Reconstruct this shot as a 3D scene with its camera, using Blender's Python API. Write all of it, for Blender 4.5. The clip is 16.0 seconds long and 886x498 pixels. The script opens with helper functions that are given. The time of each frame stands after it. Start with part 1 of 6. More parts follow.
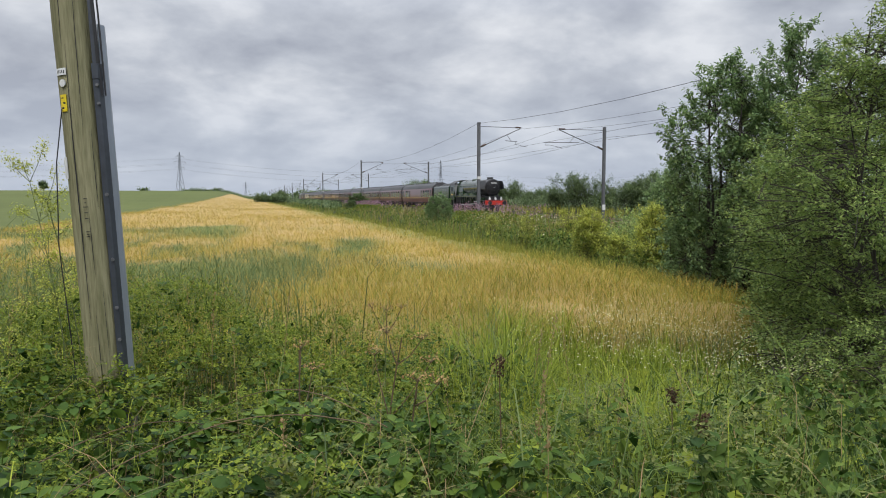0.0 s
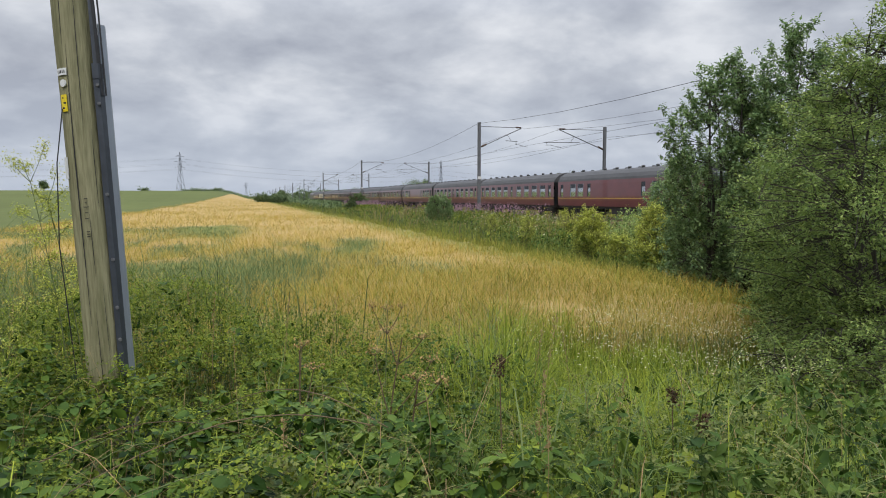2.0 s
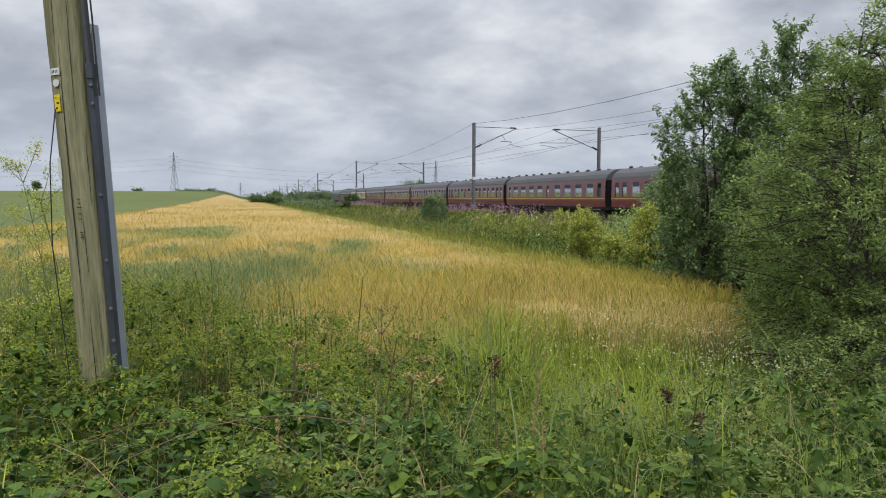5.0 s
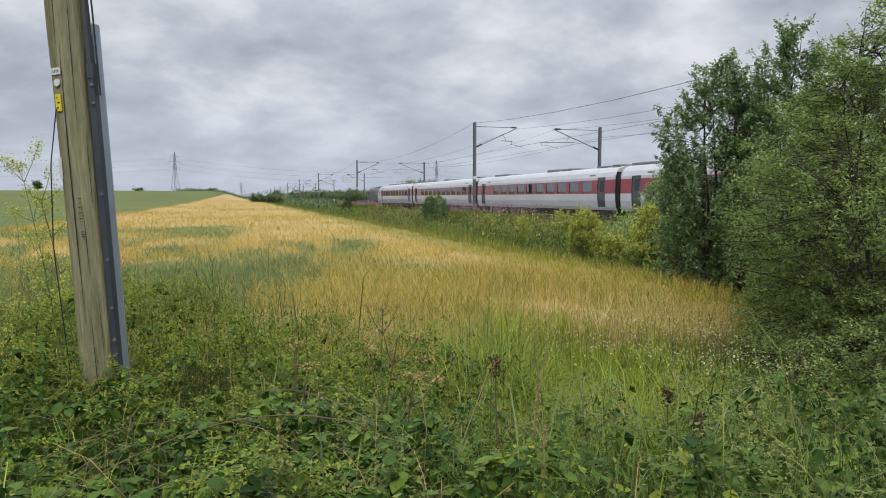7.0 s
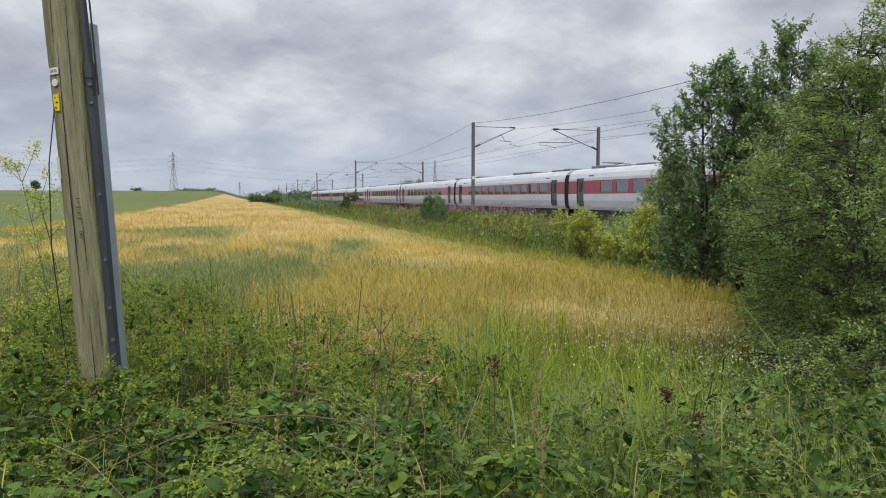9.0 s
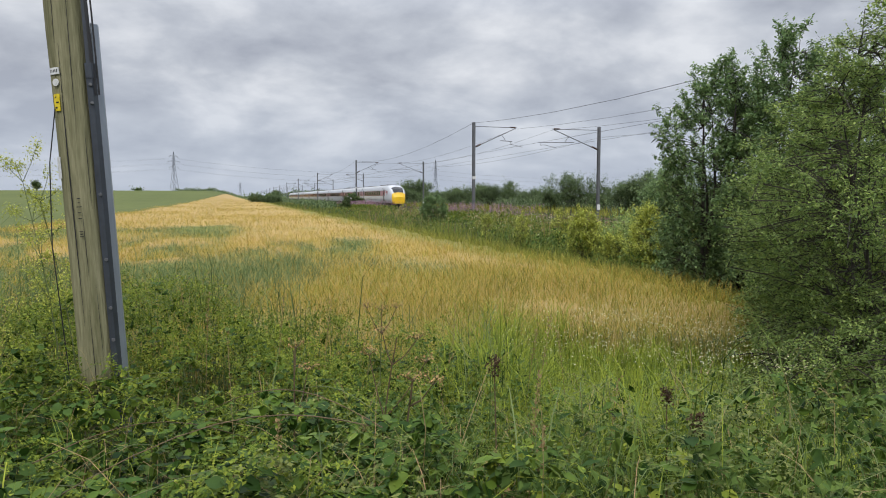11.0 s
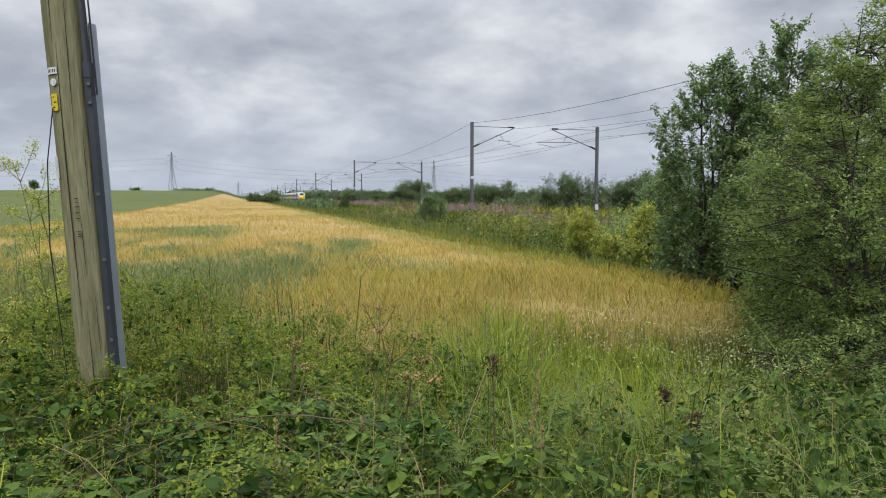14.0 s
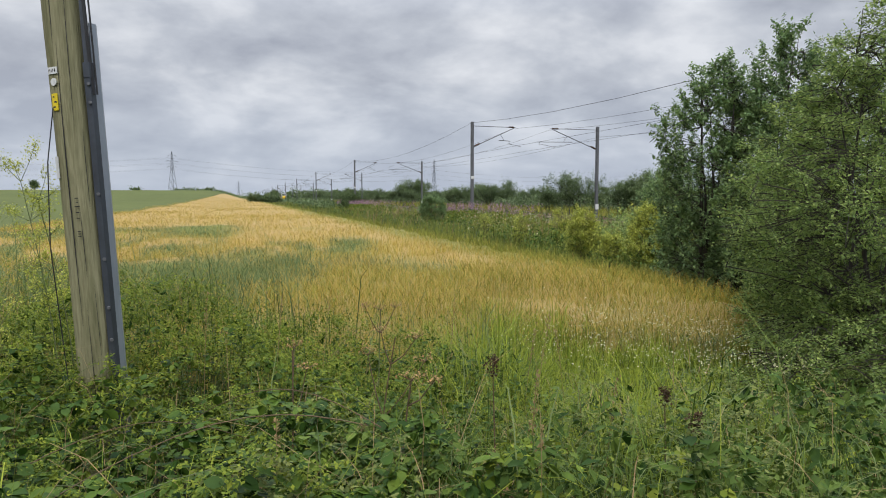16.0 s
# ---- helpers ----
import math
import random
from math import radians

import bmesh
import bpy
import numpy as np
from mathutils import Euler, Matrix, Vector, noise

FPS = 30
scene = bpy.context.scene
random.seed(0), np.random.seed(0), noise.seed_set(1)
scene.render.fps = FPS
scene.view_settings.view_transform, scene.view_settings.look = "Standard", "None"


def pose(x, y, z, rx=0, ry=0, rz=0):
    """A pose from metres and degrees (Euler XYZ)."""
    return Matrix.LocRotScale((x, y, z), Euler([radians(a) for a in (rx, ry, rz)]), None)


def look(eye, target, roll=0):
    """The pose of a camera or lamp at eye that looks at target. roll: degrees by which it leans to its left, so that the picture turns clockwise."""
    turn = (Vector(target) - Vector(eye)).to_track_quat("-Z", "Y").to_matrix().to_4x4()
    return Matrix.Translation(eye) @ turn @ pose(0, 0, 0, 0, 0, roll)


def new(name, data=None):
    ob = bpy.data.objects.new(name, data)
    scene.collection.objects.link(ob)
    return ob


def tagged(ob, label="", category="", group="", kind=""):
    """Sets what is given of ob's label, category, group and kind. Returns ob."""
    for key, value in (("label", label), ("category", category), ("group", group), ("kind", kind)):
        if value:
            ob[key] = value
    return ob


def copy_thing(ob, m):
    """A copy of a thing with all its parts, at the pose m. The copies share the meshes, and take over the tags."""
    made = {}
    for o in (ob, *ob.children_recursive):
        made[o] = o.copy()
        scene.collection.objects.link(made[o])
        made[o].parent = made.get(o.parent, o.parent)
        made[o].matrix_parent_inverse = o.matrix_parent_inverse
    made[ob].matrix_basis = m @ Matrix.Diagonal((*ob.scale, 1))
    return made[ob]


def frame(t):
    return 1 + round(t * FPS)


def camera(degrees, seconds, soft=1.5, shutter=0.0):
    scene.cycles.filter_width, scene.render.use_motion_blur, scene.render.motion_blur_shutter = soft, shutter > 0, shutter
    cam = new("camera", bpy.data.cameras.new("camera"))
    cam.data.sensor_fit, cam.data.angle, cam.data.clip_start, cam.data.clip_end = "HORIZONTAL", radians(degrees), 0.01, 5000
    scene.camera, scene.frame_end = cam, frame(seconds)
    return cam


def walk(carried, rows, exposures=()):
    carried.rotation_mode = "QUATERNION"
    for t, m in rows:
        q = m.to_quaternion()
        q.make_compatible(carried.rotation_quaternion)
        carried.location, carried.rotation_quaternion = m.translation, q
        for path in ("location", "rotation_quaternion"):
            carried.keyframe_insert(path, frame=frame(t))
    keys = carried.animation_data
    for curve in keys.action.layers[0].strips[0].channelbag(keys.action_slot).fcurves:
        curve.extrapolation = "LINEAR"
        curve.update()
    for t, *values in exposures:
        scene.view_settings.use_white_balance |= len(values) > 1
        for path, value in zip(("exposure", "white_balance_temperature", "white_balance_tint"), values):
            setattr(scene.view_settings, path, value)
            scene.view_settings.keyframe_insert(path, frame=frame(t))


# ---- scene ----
# World axes: y runs along the railway away from the viewer, x across it, z up; the field lies at z = 0.
EYE = 2.3
RAIL = 0.65            # height of the rails
NEAR, FAR = 23.6, 27.2  # centre lines of the two tracks
TURN, TILT = 16.37, 4.41

cam = camera(67.2, 16.0, soft=1.0)
# seconds, turn to the right and tilt up, in degrees, from the first view
SWAY = [(0, 0, 0), (0.5, -.02, 0), (1.0, -.09, 0), (1.5, -.09, 0), (2.0, -.03, 0), (2.5, 0.01, .05), (3.0, .06, .06),
        (3.5, .18, .06), (4.0, .42, .06), (4.3, .45, .05), (5.2, .40, .03), (6.2, .30, 0), (6.5, .30, 0), (7.0, .36, 0), (7.5, .49, 0), (8.0, .58, 0), (8.5, .51, 0),
        (9.0, .48, 0), (9.6, .46, 0), (10.5, .44, 0), (11.5, .40, -.02), (12.0, .34, 0), (12.5, .34, 0), (13.0, .43, 0), (13.5, .54, -.03), (14.0, .58, -.02),
        (14.5, .49, 0), (15.0, .35, -.02), (15.5, .43, -.06), (16.0, .56, -.04)]
walk(cam, [(t, pose(0, 0, EYE, 90 - TILT + up, 0, -TURN - right)) for t, right, up in SWAY])


def at(side, depth):
    """Plan place from metres to the right of, and ahead of, the standpoint along the first line of sight."""
    c, s = math.cos(radians(TURN)), math.sin(radians(TURN))
    return side * c + depth * s, depth * c - side * s


# ---- light: overcast sky, weak veiled sun ----
def make_world():
    w = bpy.data.worlds.new("overcast_sky")
    scene.world = w
    w.use_nodes = True
    nt = w.node_tree
    N, L = nt.nodes, nt.links
    N.clear()
    out, bg = N.new("ShaderNodeOutputWorld"), N.new("ShaderNodeBackground")
    sky = N.new("ShaderNodeTexSky")
    sky.sky_type, sky.sun_disc = "NISHITA", False
    sky.sun_elevation, sky.sun_rotation = radians(50), radians(200)
    sky.dust_density = 2.0
    tc, sep = N.new("ShaderNodeTexCoord"), N.new("ShaderNodeSeparateXYZ")
    L.new(tc.outputs["Generated"], sep.inputs[0])
    up = N.new("ShaderNodeMath"); up.operation = "MAXIMUM"; up.inputs[1].default_value = 0.0
    L.new(sep.outputs["Z"], up.inputs[0])
    den = N.new("ShaderNodeMath"); den.operation = "ADD"; den.inputs[1].default_value = 0.34
    L.new(up.outputs[0], den.inputs[0])
    flat = N.new("ShaderNodeVectorMath"); flat.operation = "DIVIDE"
    comb = N.new("ShaderNodeCombineXYZ")
    for k in range(3):
        L.new(den.outputs[0], comb.inputs[k])
    L.new(tc.outputs["Generated"], flat.inputs[0]); L.new(comb.outputs[0], flat.inputs[1])
    big = N.new("ShaderNodeTexNoise"); big.inputs["Scale"].default_value = CLOUD[0]; big.inputs["Detail"].default_value = 6; big.inputs["Roughness"].default_value = .52; big.inputs["Distortion"].default_value = .25
    sm = N.new("ShaderNodeTexNoise"); sm.inputs["Scale"].default_value = CLOUD[1]; sm.inputs["Detail"].default_value = 5
    L.new(flat.outputs[0], big.inputs["Vector"]); L.new(flat.outputs[0], sm.inputs["Vector"])
    mix = N.new("ShaderNodeMath"); mix.operation = "MULTIPLY_ADD"; mix.inputs[1].default_value = .3
    L.new(sm.outputs["Fac"], mix.inputs[0]); L.new(big.outputs["Fac"], mix.inputs[2])
    ramp = N.new("ShaderNodeValToRGB")
    e = ramp.color_ramp.elements
    e[0].position, e[0].color = .50, (*CLOUD[2], 1)
    e[1].position, e[1].color = .84, (*CLOUD[4], 1)
    m = e.new(.66); m.color = (*CLOUD[3], 1)
    L.new(mix.outputs[0], ramp.inputs["Fac"])
    # paler and plainer towards the horizon
    haze = N.new("ShaderNodeMapRange"); haze.inputs["From Min"].default_value = 0; haze.inputs["From Max"].default_value = .17
    haze.inputs["To Min"].default_value = .8; haze.inputs["To Max"].default_value = 0
    L.new(up.outputs[0], haze.inputs["Value"])
    hz = N.new("ShaderNodeMix"); hz.data_type = "RGBA"; hz.inputs[7].default_value = (*CLOUD[5], 1)
    L.new(haze.outputs[0], hz.inputs[0]); L.new(ramp.outputs["Color"], hz.inputs[6])
    # an overcast sky is brighter overhead
    cie = N.new("ShaderNodeMapRange"); cie.inputs["From Min"].default_value = .25; cie.inputs["From Max"].default_value = .9
    cie.inputs["To Min"].default_value = 1; cie.inputs["To Max"].default_value = ZENITH
    L.new(up.outputs[0], cie.inputs["Value"])
    mul = N.new("ShaderNodeVectorMath"); mul.operation = "SCALE"
    L.new(hz.outputs[2], mul.inputs[0]); L.new(cie.outputs[0], mul.inputs["Scale"])
    sk = N.new("ShaderNodeVectorMath"); sk.operation = "SCALE"; sk.inputs["Scale"].default_value = .05
    L.new(sky.outputs[0], sk.inputs[0])
    add = N.new("ShaderNodeMix"); add.data_type = "RGBA"; add.inputs[0].default_value = .93
    L.new(sk.outputs[0], add.inputs[6]); L.new(mul.outputs[0], add.inputs[7])
    L.new(add.outputs[2], bg.inputs["Color"])
    L.new(bg.outputs[0], out.inputs["Surface"])


ZENITH = 3.6
CLOUD = (2.3, 7.5, (.40, .43, .505), (.55, .585, .655), (.80, .825, .875), (.505, .57, .69))
make_world()
sun = new("sun", bpy.data.lights.new("sun", "SUN"))
sun.data.energy, sun.data.angle, sun.data.color = 1.3, radians(25), (1, .96, .9)
sun.matrix_basis = look((-30, -60, 90), (0, 0, 0))


# ---- mesh tools ----
class Shape:
    """Vertices and faces gathered for one mesh."""

    def __init__(self):
        self.v, self.f = [], []

    def add(self, vs, fs):
        n = len(self.v)
        self.v += [tuple(p) for p in vs]
        self.f += [tuple(n + i for i in f) for f in fs]
        return self

    def box(self, x0, x1, y0, y1, z0, z1, b=0.0):
        if b <= 0:
            vs = [(x, y, z) for z in (z0, z1) for y in (y0, y1) for x in (x0, x1)]
            return self.add(vs, [(0, 2, 3, 1), (4, 5, 7, 6), (0, 1, 5, 4), (2, 6, 7, 3), (0, 4, 6, 2), (1, 3, 7, 5)])
        rings = []
        for z, k in ((z0, b), (z0 + b, 0), (z1 - b, 0), (z1, b)):
            rings.append([(x0 + b, y0 + k, z), (x1 - b, y0 + k, z), (x1 - k, y0 + b, z), (x1 - k, y1 - b, z),
                          (x1 - b, y1 - k, z), (x0 + b, y1 - k, z), (x0 + k, y1 - b, z), (x0 + k, y0 + b, z)])
        return self.rings(rings, caps=True)

    def rings(self, rings, caps=False, closed=True):
        n = len(rings[0])
        fs = []
        for i in range(len(rings) - 1):
            for j in range(n if closed else n - 1):
                k = (j + 1) % n
                fs.append((i * n + j, i * n + k, (i + 1) * n + k, (i + 1) * n + j))
        if caps:
            fs.append(tuple(reversed(range(n))))
            fs.append(tuple((len(rings) - 1) * n + j for j in range(n)))
        return self.add([p for r in rings for p in r], fs)

    def tube(self, pts, rad, n=6, caps=True):
        pts = [Vector(p) for p in pts]
        rad = rad if isinstance(rad, (list, tuple)) else [rad] * len(pts)
        rings = []
        for i, p in enumerate(pts):
            d = (pts[min(i + 1, len(pts) - 1)] - pts[max(i - 1, 0)]).normalized()
            a = d.cross(Vector((0, 0, 1)) if abs(d.z) < .9 else Vector((1, 0, 0))).normalized()
            b = d.cross(a)
            rings.append([p + (a * math.cos(2 * math.pi * j / n) + b * math.sin(2 * math.pi * j / n)) * rad[i] for j in range(n)])
        return self.rings(rings, caps)

    def sweep(self, profile, y0, y1, caps=True):
        """A cross-section in x and z, drawn along y."""
        return self.rings([[(x, y0, z) for x, z in profile], [(x, y1, z) for x, z in profile]], caps)

    def disc(self, c, axis, r, thick, n=20, r2=None):
        c, axis = Vector(c), Vector(axis).normalized()
        return self.tube([c - axis * thick / 2, c + axis * thick / 2], [r, r2 or r], n)


def mesh_of(name, shape, material, smooth=False):
    me = bpy.data.meshes.new(name)
    me.from_pydata(shape.v, [], shape.f)
    me.materials.append(material)
    if smooth:
        me.polygons.foreach_set("use_smooth", [True] * len(me.polygons))
    me.update()
    return me


def part(name, shape, material, parent, label="", smooth=False, place=None):
    """One mesh object under a thing or a part."""
    ob = new(name, shape if isinstance(shape, bpy.types.Mesh) else mesh_of(name, shape, material, smooth))
    ob.parent = parent
    if place is not None:
        ob.matrix_basis = place
    return tagged(ob, label=label)


def thing(name, label, category, m=None, group="", kind=""):
    ob = new(name)
    if m is not None:
        ob.matrix_basis = m
    return tagged(ob, label, category, group, kind)


def solid(name, shape, material, label, category="", group="", kind="", smooth=False, m=None):
    ob = new(name, shape if isinstance(shape, bpy.types.Mesh) else mesh_of(name, shape, material, smooth))
    if m is not None:
        ob.matrix_basis = m
    return tagged(ob, label, category, group, kind)


def many(name, vs, fs, mats, smooth=True, attr=None, slot=None):
    """A mesh from numpy arrays: vertices (n, 3) and faces (m, 3 or 4)."""
    me = bpy.data.meshes.new(name)
    k = fs.shape[1]
    me.vertices.add(len(vs)); me.vertices.foreach_set("co", np.ascontiguousarray(vs, dtype=np.float32).ravel())
    me.loops.add(fs.size); me.loops.foreach_set("vertex_index", np.ascontiguousarray(fs, dtype=np.int32).ravel())
    me.polygons.add(len(fs)); me.polygons.foreach_set("loop_start", np.arange(0, fs.size, k, dtype=np.int32))
    me.polygons.foreach_set("use_smooth", np.full(len(fs), smooth))
    for m in mats:
        me.materials.append(m)
    if slot is not None:
        me.polygons.foreach_set("material_index", np.ascontiguousarray(slot, dtype=np.int32))
    me.update(calc_edges=True)
    if attr is not None:
        for key, val in attr.items():
            a = me.attributes.new(key, "FLOAT", "POINT")
            a.data.foreach_set("value", np.ascontiguousarray(val, dtype=np.float32))
    return me


def scatter(tv, tf, pos, yaw, tilt, size, roll=None):
    """Copies of a small template as arrays. tilt leans each copy over, towards its own yaw."""
    n = len(pos)
    v = np.broadcast_to(tv[None], (n, *tv.shape)).copy() * (size[:, None, None] if size.ndim == 1 else size[:, None, :])
    if roll is not None:
        c, s = np.cos(roll)[:, None], np.sin(roll)[:, None]
        x, y = v[..., 0] * c - v[..., 1] * s, v[..., 0] * s + v[..., 1] * c
        v[..., 0], v[..., 1] = x, y
    c, s = np.cos(tilt)[:, None], np.sin(tilt)[:, None]
    y, z = v[..., 1] * c + v[..., 2] * s, -v[..., 1] * s + v[..., 2] * c
    v[..., 1], v[..., 2] = y, z
    c, s = np.cos(yaw)[:, None], np.sin(yaw)[:, None]
    x, y = v[..., 0] * c - v[..., 1] * s, v[..., 0] * s + v[..., 1] * c
    v[..., 0], v[..., 1] = x, y
    v += pos[:, None, :]
    f = tf[None] + (np.arange(n) * len(tv))[:, None, None]
    return v.reshape(-1, 3), f.reshape(-1, tf.shape[1])


# ---- materials ----
def mat(name, c1, c2=None, scale=3.0, rough=.8, metal=0.0, bump=.15, island=0.0, coord="Object", stretch=(1, 1, 1), spec=.5,
        leaf=0.0, fine=6.0, lo=.35, hi=.68, coat=0.0, c3=None, attr=None):
    m = bpy.data.materials.new(name)
    m.use_nodes = True
    nt = m.node_tree
    N, L = nt.nodes, nt.links
    p = N["Principled BSDF"]
    c2 = c2 or tuple(x * .7 for x in c1)
    if coord == "Position":
        src = N.new("ShaderNodeNewGeometry").outputs["Position"]
    else:
        src = N.new("ShaderNodeTexCoord").outputs[coord]
    mp = N.new("ShaderNodeMapping"); mp.inputs["Scale"].default_value = stretch
    L.new(src, mp.inputs[0])
    a = N.new("ShaderNodeTexNoise"); a.inputs["Scale"].default_value = scale; a.inputs["Detail"].default_value = 4
    b = N.new("ShaderNodeTexNoise"); b.inputs["Scale"].default_value = scale * fine; b.inputs["Detail"].default_value = 3
    L.new(mp.outputs[0], a.inputs["Vector"]); L.new(mp.outputs[0], b.inputs["Vector"])
    s = N.new("ShaderNodeMath"); s.operation = "MULTIPLY_ADD"; s.inputs[1].default_value = .4
    L.new(b.outputs["Fac"], s.inputs[0])
    s2 = N.new("ShaderNodeMath"); s2.operation = "MULTIPLY"; s2.inputs[1].default_value = .6
    L.new(a.outputs["Fac"], s2.inputs[0]); L.new(s2.outputs[0], s.inputs[2])
    ramp = N.new("ShaderNodeMapRange"); ramp.inputs["From Min"].default_value = lo; ramp.inputs["From Max"].default_value = hi
    L.new(s.outputs[0], ramp.inputs["Value"])
    mx = N.new("ShaderNodeMix"); mx.data_type = "RGBA"
    mx.inputs[6].default_value, mx.inputs[7].default_value = (*c1, 1), (*c2, 1)
    L.new(ramp.outputs[0], mx.inputs[0])
    col = mx.outputs[2]
    if attr:
        at_ = N.new("ShaderNodeAttribute"); at_.attribute_name = attr
        m3 = N.new("ShaderNodeMix"); m3.data_type = "RGBA"; m3.inputs[7].default_value = (*c3, 1)
        L.new(at_.outputs["Fac"], m3.inputs[0]); L.new(col, m3.inputs[6])
        # keep the mottling in the second colour too
        vv = N.new("ShaderNodeMapRange"); vv.inputs["To Min"].default_value = 1.2; vv.inputs["To Max"].default_value = .7
        L.new(ramp.outputs[0], vv.inputs["Value"])
        hh = N.new("ShaderNodeHueSaturation"); hh.inputs["Color"].default_value = (*c3, 1)
        L.new(vv.outputs[0], hh.inputs["Value"]); L.new(hh.outputs[0], m3.inputs[7])
        col = m3.outputs[2]
    if island:
        g = N.new("ShaderNodeNewGeometry") if island > 0 else N.new("ShaderNodeObjectInfo")
        hs = N.new("ShaderNodeHueSaturation")
        r = N.new("ShaderNodeMapRange"); r.inputs["To Min"].default_value, r.inputs["To Max"].default_value = 1 - abs(island), 1 + abs(island)
        L.new(g.outputs["Random Per Island" if island > 0 else "Random"], r.inputs["Value"]); L.new(r.outputs[0], hs.inputs["Value"])
        h = N.new("ShaderNodeMapRange"); h.inputs["To Min"].default_value, h.inputs["To Max"].default_value = .5 + .05 * abs(island), .5 - .05 * abs(island)
        L.new(g.outputs["Random Per Island" if island > 0 else "Random"], h.inputs["Value"]); L.new(h.outputs[0], hs.inputs["Hue"])
        L.new(col, hs.inputs["Color"]); col = hs.outputs[0]
    L.new(col, p.inputs["Base Color"])
    p.inputs["Roughness"].default_value, p.inputs["Metallic"].default_value = rough, metal
    p.inputs["Specular IOR Level"].default_value = spec
    p.inputs["Coat Weight"].default_value = coat; p.inputs["Coat Roughness"].default_value = .08
    if bump:
        bp = N.new("ShaderNodeBump"); bp.inputs["Strength"].default_value = bump; bp.inputs["Distance"].default_value = .02
        L.new(s.outputs[0], bp.inputs["Height"]); L.new(bp.outputs[0], p.inputs["Normal"])
    if leaf:
        tr = N.new("ShaderNodeBsdfTranslucent"); L.new(col, tr.inputs["Color"])
        ms = N.new("ShaderNodeMixShader"); ms.inputs[0].default_value = leaf
        L.new(p.outputs[0], ms.inputs[1]); L.new(tr.outputs[0], ms.inputs[2])
        L.new(ms.outputs[0], N["Material Output"].inputs["Surface"])
    return m


def glass(name, tint=(.35, .38, .4), gloss=.14):
    m = bpy.data.materials.new(name)
    m.use_nodes = True
    N, L = m.node_tree.nodes, m.node_tree.links
    N.remove(N["Principled BSDF"])
    t, g, x = N.new("ShaderNodeBsdfTransparent"), N.new("ShaderNodeBsdfGlossy"), N.new("ShaderNodeMixShader")
    t.inputs[0].default_value = (*tint, 1); g.inputs["Roughness"].default_value = .03; x.inputs[0].default_value = gloss
    L.new(t.outputs[0], x.inputs[1]); L.new(g.outputs[0], x.inputs[2])
    L.new(x.outputs[0], N["Material Output"].inputs["Surface"])
    return m
# ---- ground, one sheet ----
def ease(x):
    x = np.clip(x, 0, 1)
    return x * x * (3 - 2 * x)


def depth_of(x, y):
    return x * math.sin(radians(TURN)) + y * math.cos(radians(TURN))


def height(x, y):
    """Lie of the land."""
    x, y = np.asarray(x, float), np.asarray(y, float)
    d = depth_of(x, y)
    z = .9 * (1 - ease((d - 1.2) / 5.6))                      # bank on which the viewer stands
    z = z + .45 * ease((x - 11) / 7) * (d > -1e9)              # low railway embankment
    z = z + 7.2 * ease((y - 55) / 560) * ease((6 - x) / 30)    # the farmland climbs gently
    z = z + .10 * np.sin(x * .23 + 1) * np.sin(y * .17) * ease((d - 6) / 10) * ease((10 - x) / 6)
    z = z - 9 * ease((np.hypot(x, y) - 700) / 1500) * ease((2 - x) / 45)
    return z


def ruled(lo, hi, step, grow, far):
    """Grid lines, close together between lo and hi and ever wider out to far."""
    mid = list(np.arange(lo, hi + step / 2, step))
    up, dn, s = [mid[-1]], [mid[0]], step
    while up[-1] < far:
        s *= grow
        up.append(up[-1] + s); dn.append(dn[-1] - s)
    return np.array(dn[:0:-1] + mid + up[1:])


def sheet(xs, ys, zf):
    X, Y = np.meshgrid(xs, ys)
    v = np.stack([X, Y, zf(X, Y)], -1).reshape(-1, 3)
    nx, ny = len(xs), len(ys)
    i = (np.arange(ny - 1)[:, None] * nx + np.arange(nx - 1)[None]).ravel()
    return v, np.stack([i, i + 1, i + nx + 1, i + nx], -1)


soil = mat("meadow_ground", (.030, .032, .014), (.020, .019, .011), scale=.6, rough=.95, coord="Position", bump=.5, spec=.1)
v, f = sheet(ruled(-30, 36, 1.0, 1.25, 4200), ruled(-10, 60, 1.0, 1.2, 4200), height)
solid("ground", many("ground", v, f, [soil]), soil, "gently rolling grassy farmland soil under the crops", kind="structure")

# crop canopies
wheat = mat("green_wheat", (.128, .148, .046), (.092, .112, .036), scale=.05, rough=.9, coord="Position", stretch=(1, .25, 1), bump=.4, fine=14, lo=.3, hi=.7, spec=.1)
gold = mat("ripe_barley", (.455, .325, .140), (.345, .24, .09), scale=.35, rough=.85, coord="Position", bump=.6, fine=9, lo=.3, hi=.72, attr="green", c3=(.165, .185, .048), spec=.1)
straw = mat("barley_ears", (.52, .385, .098), (.385, .285, .060), scale=.8, rough=.8, coord="Position", island=.2, leaf=.25, bump=0, spec=.15)
BARLEY = (-12.3, 8.35)     # the strip of barley, across the line of the railway


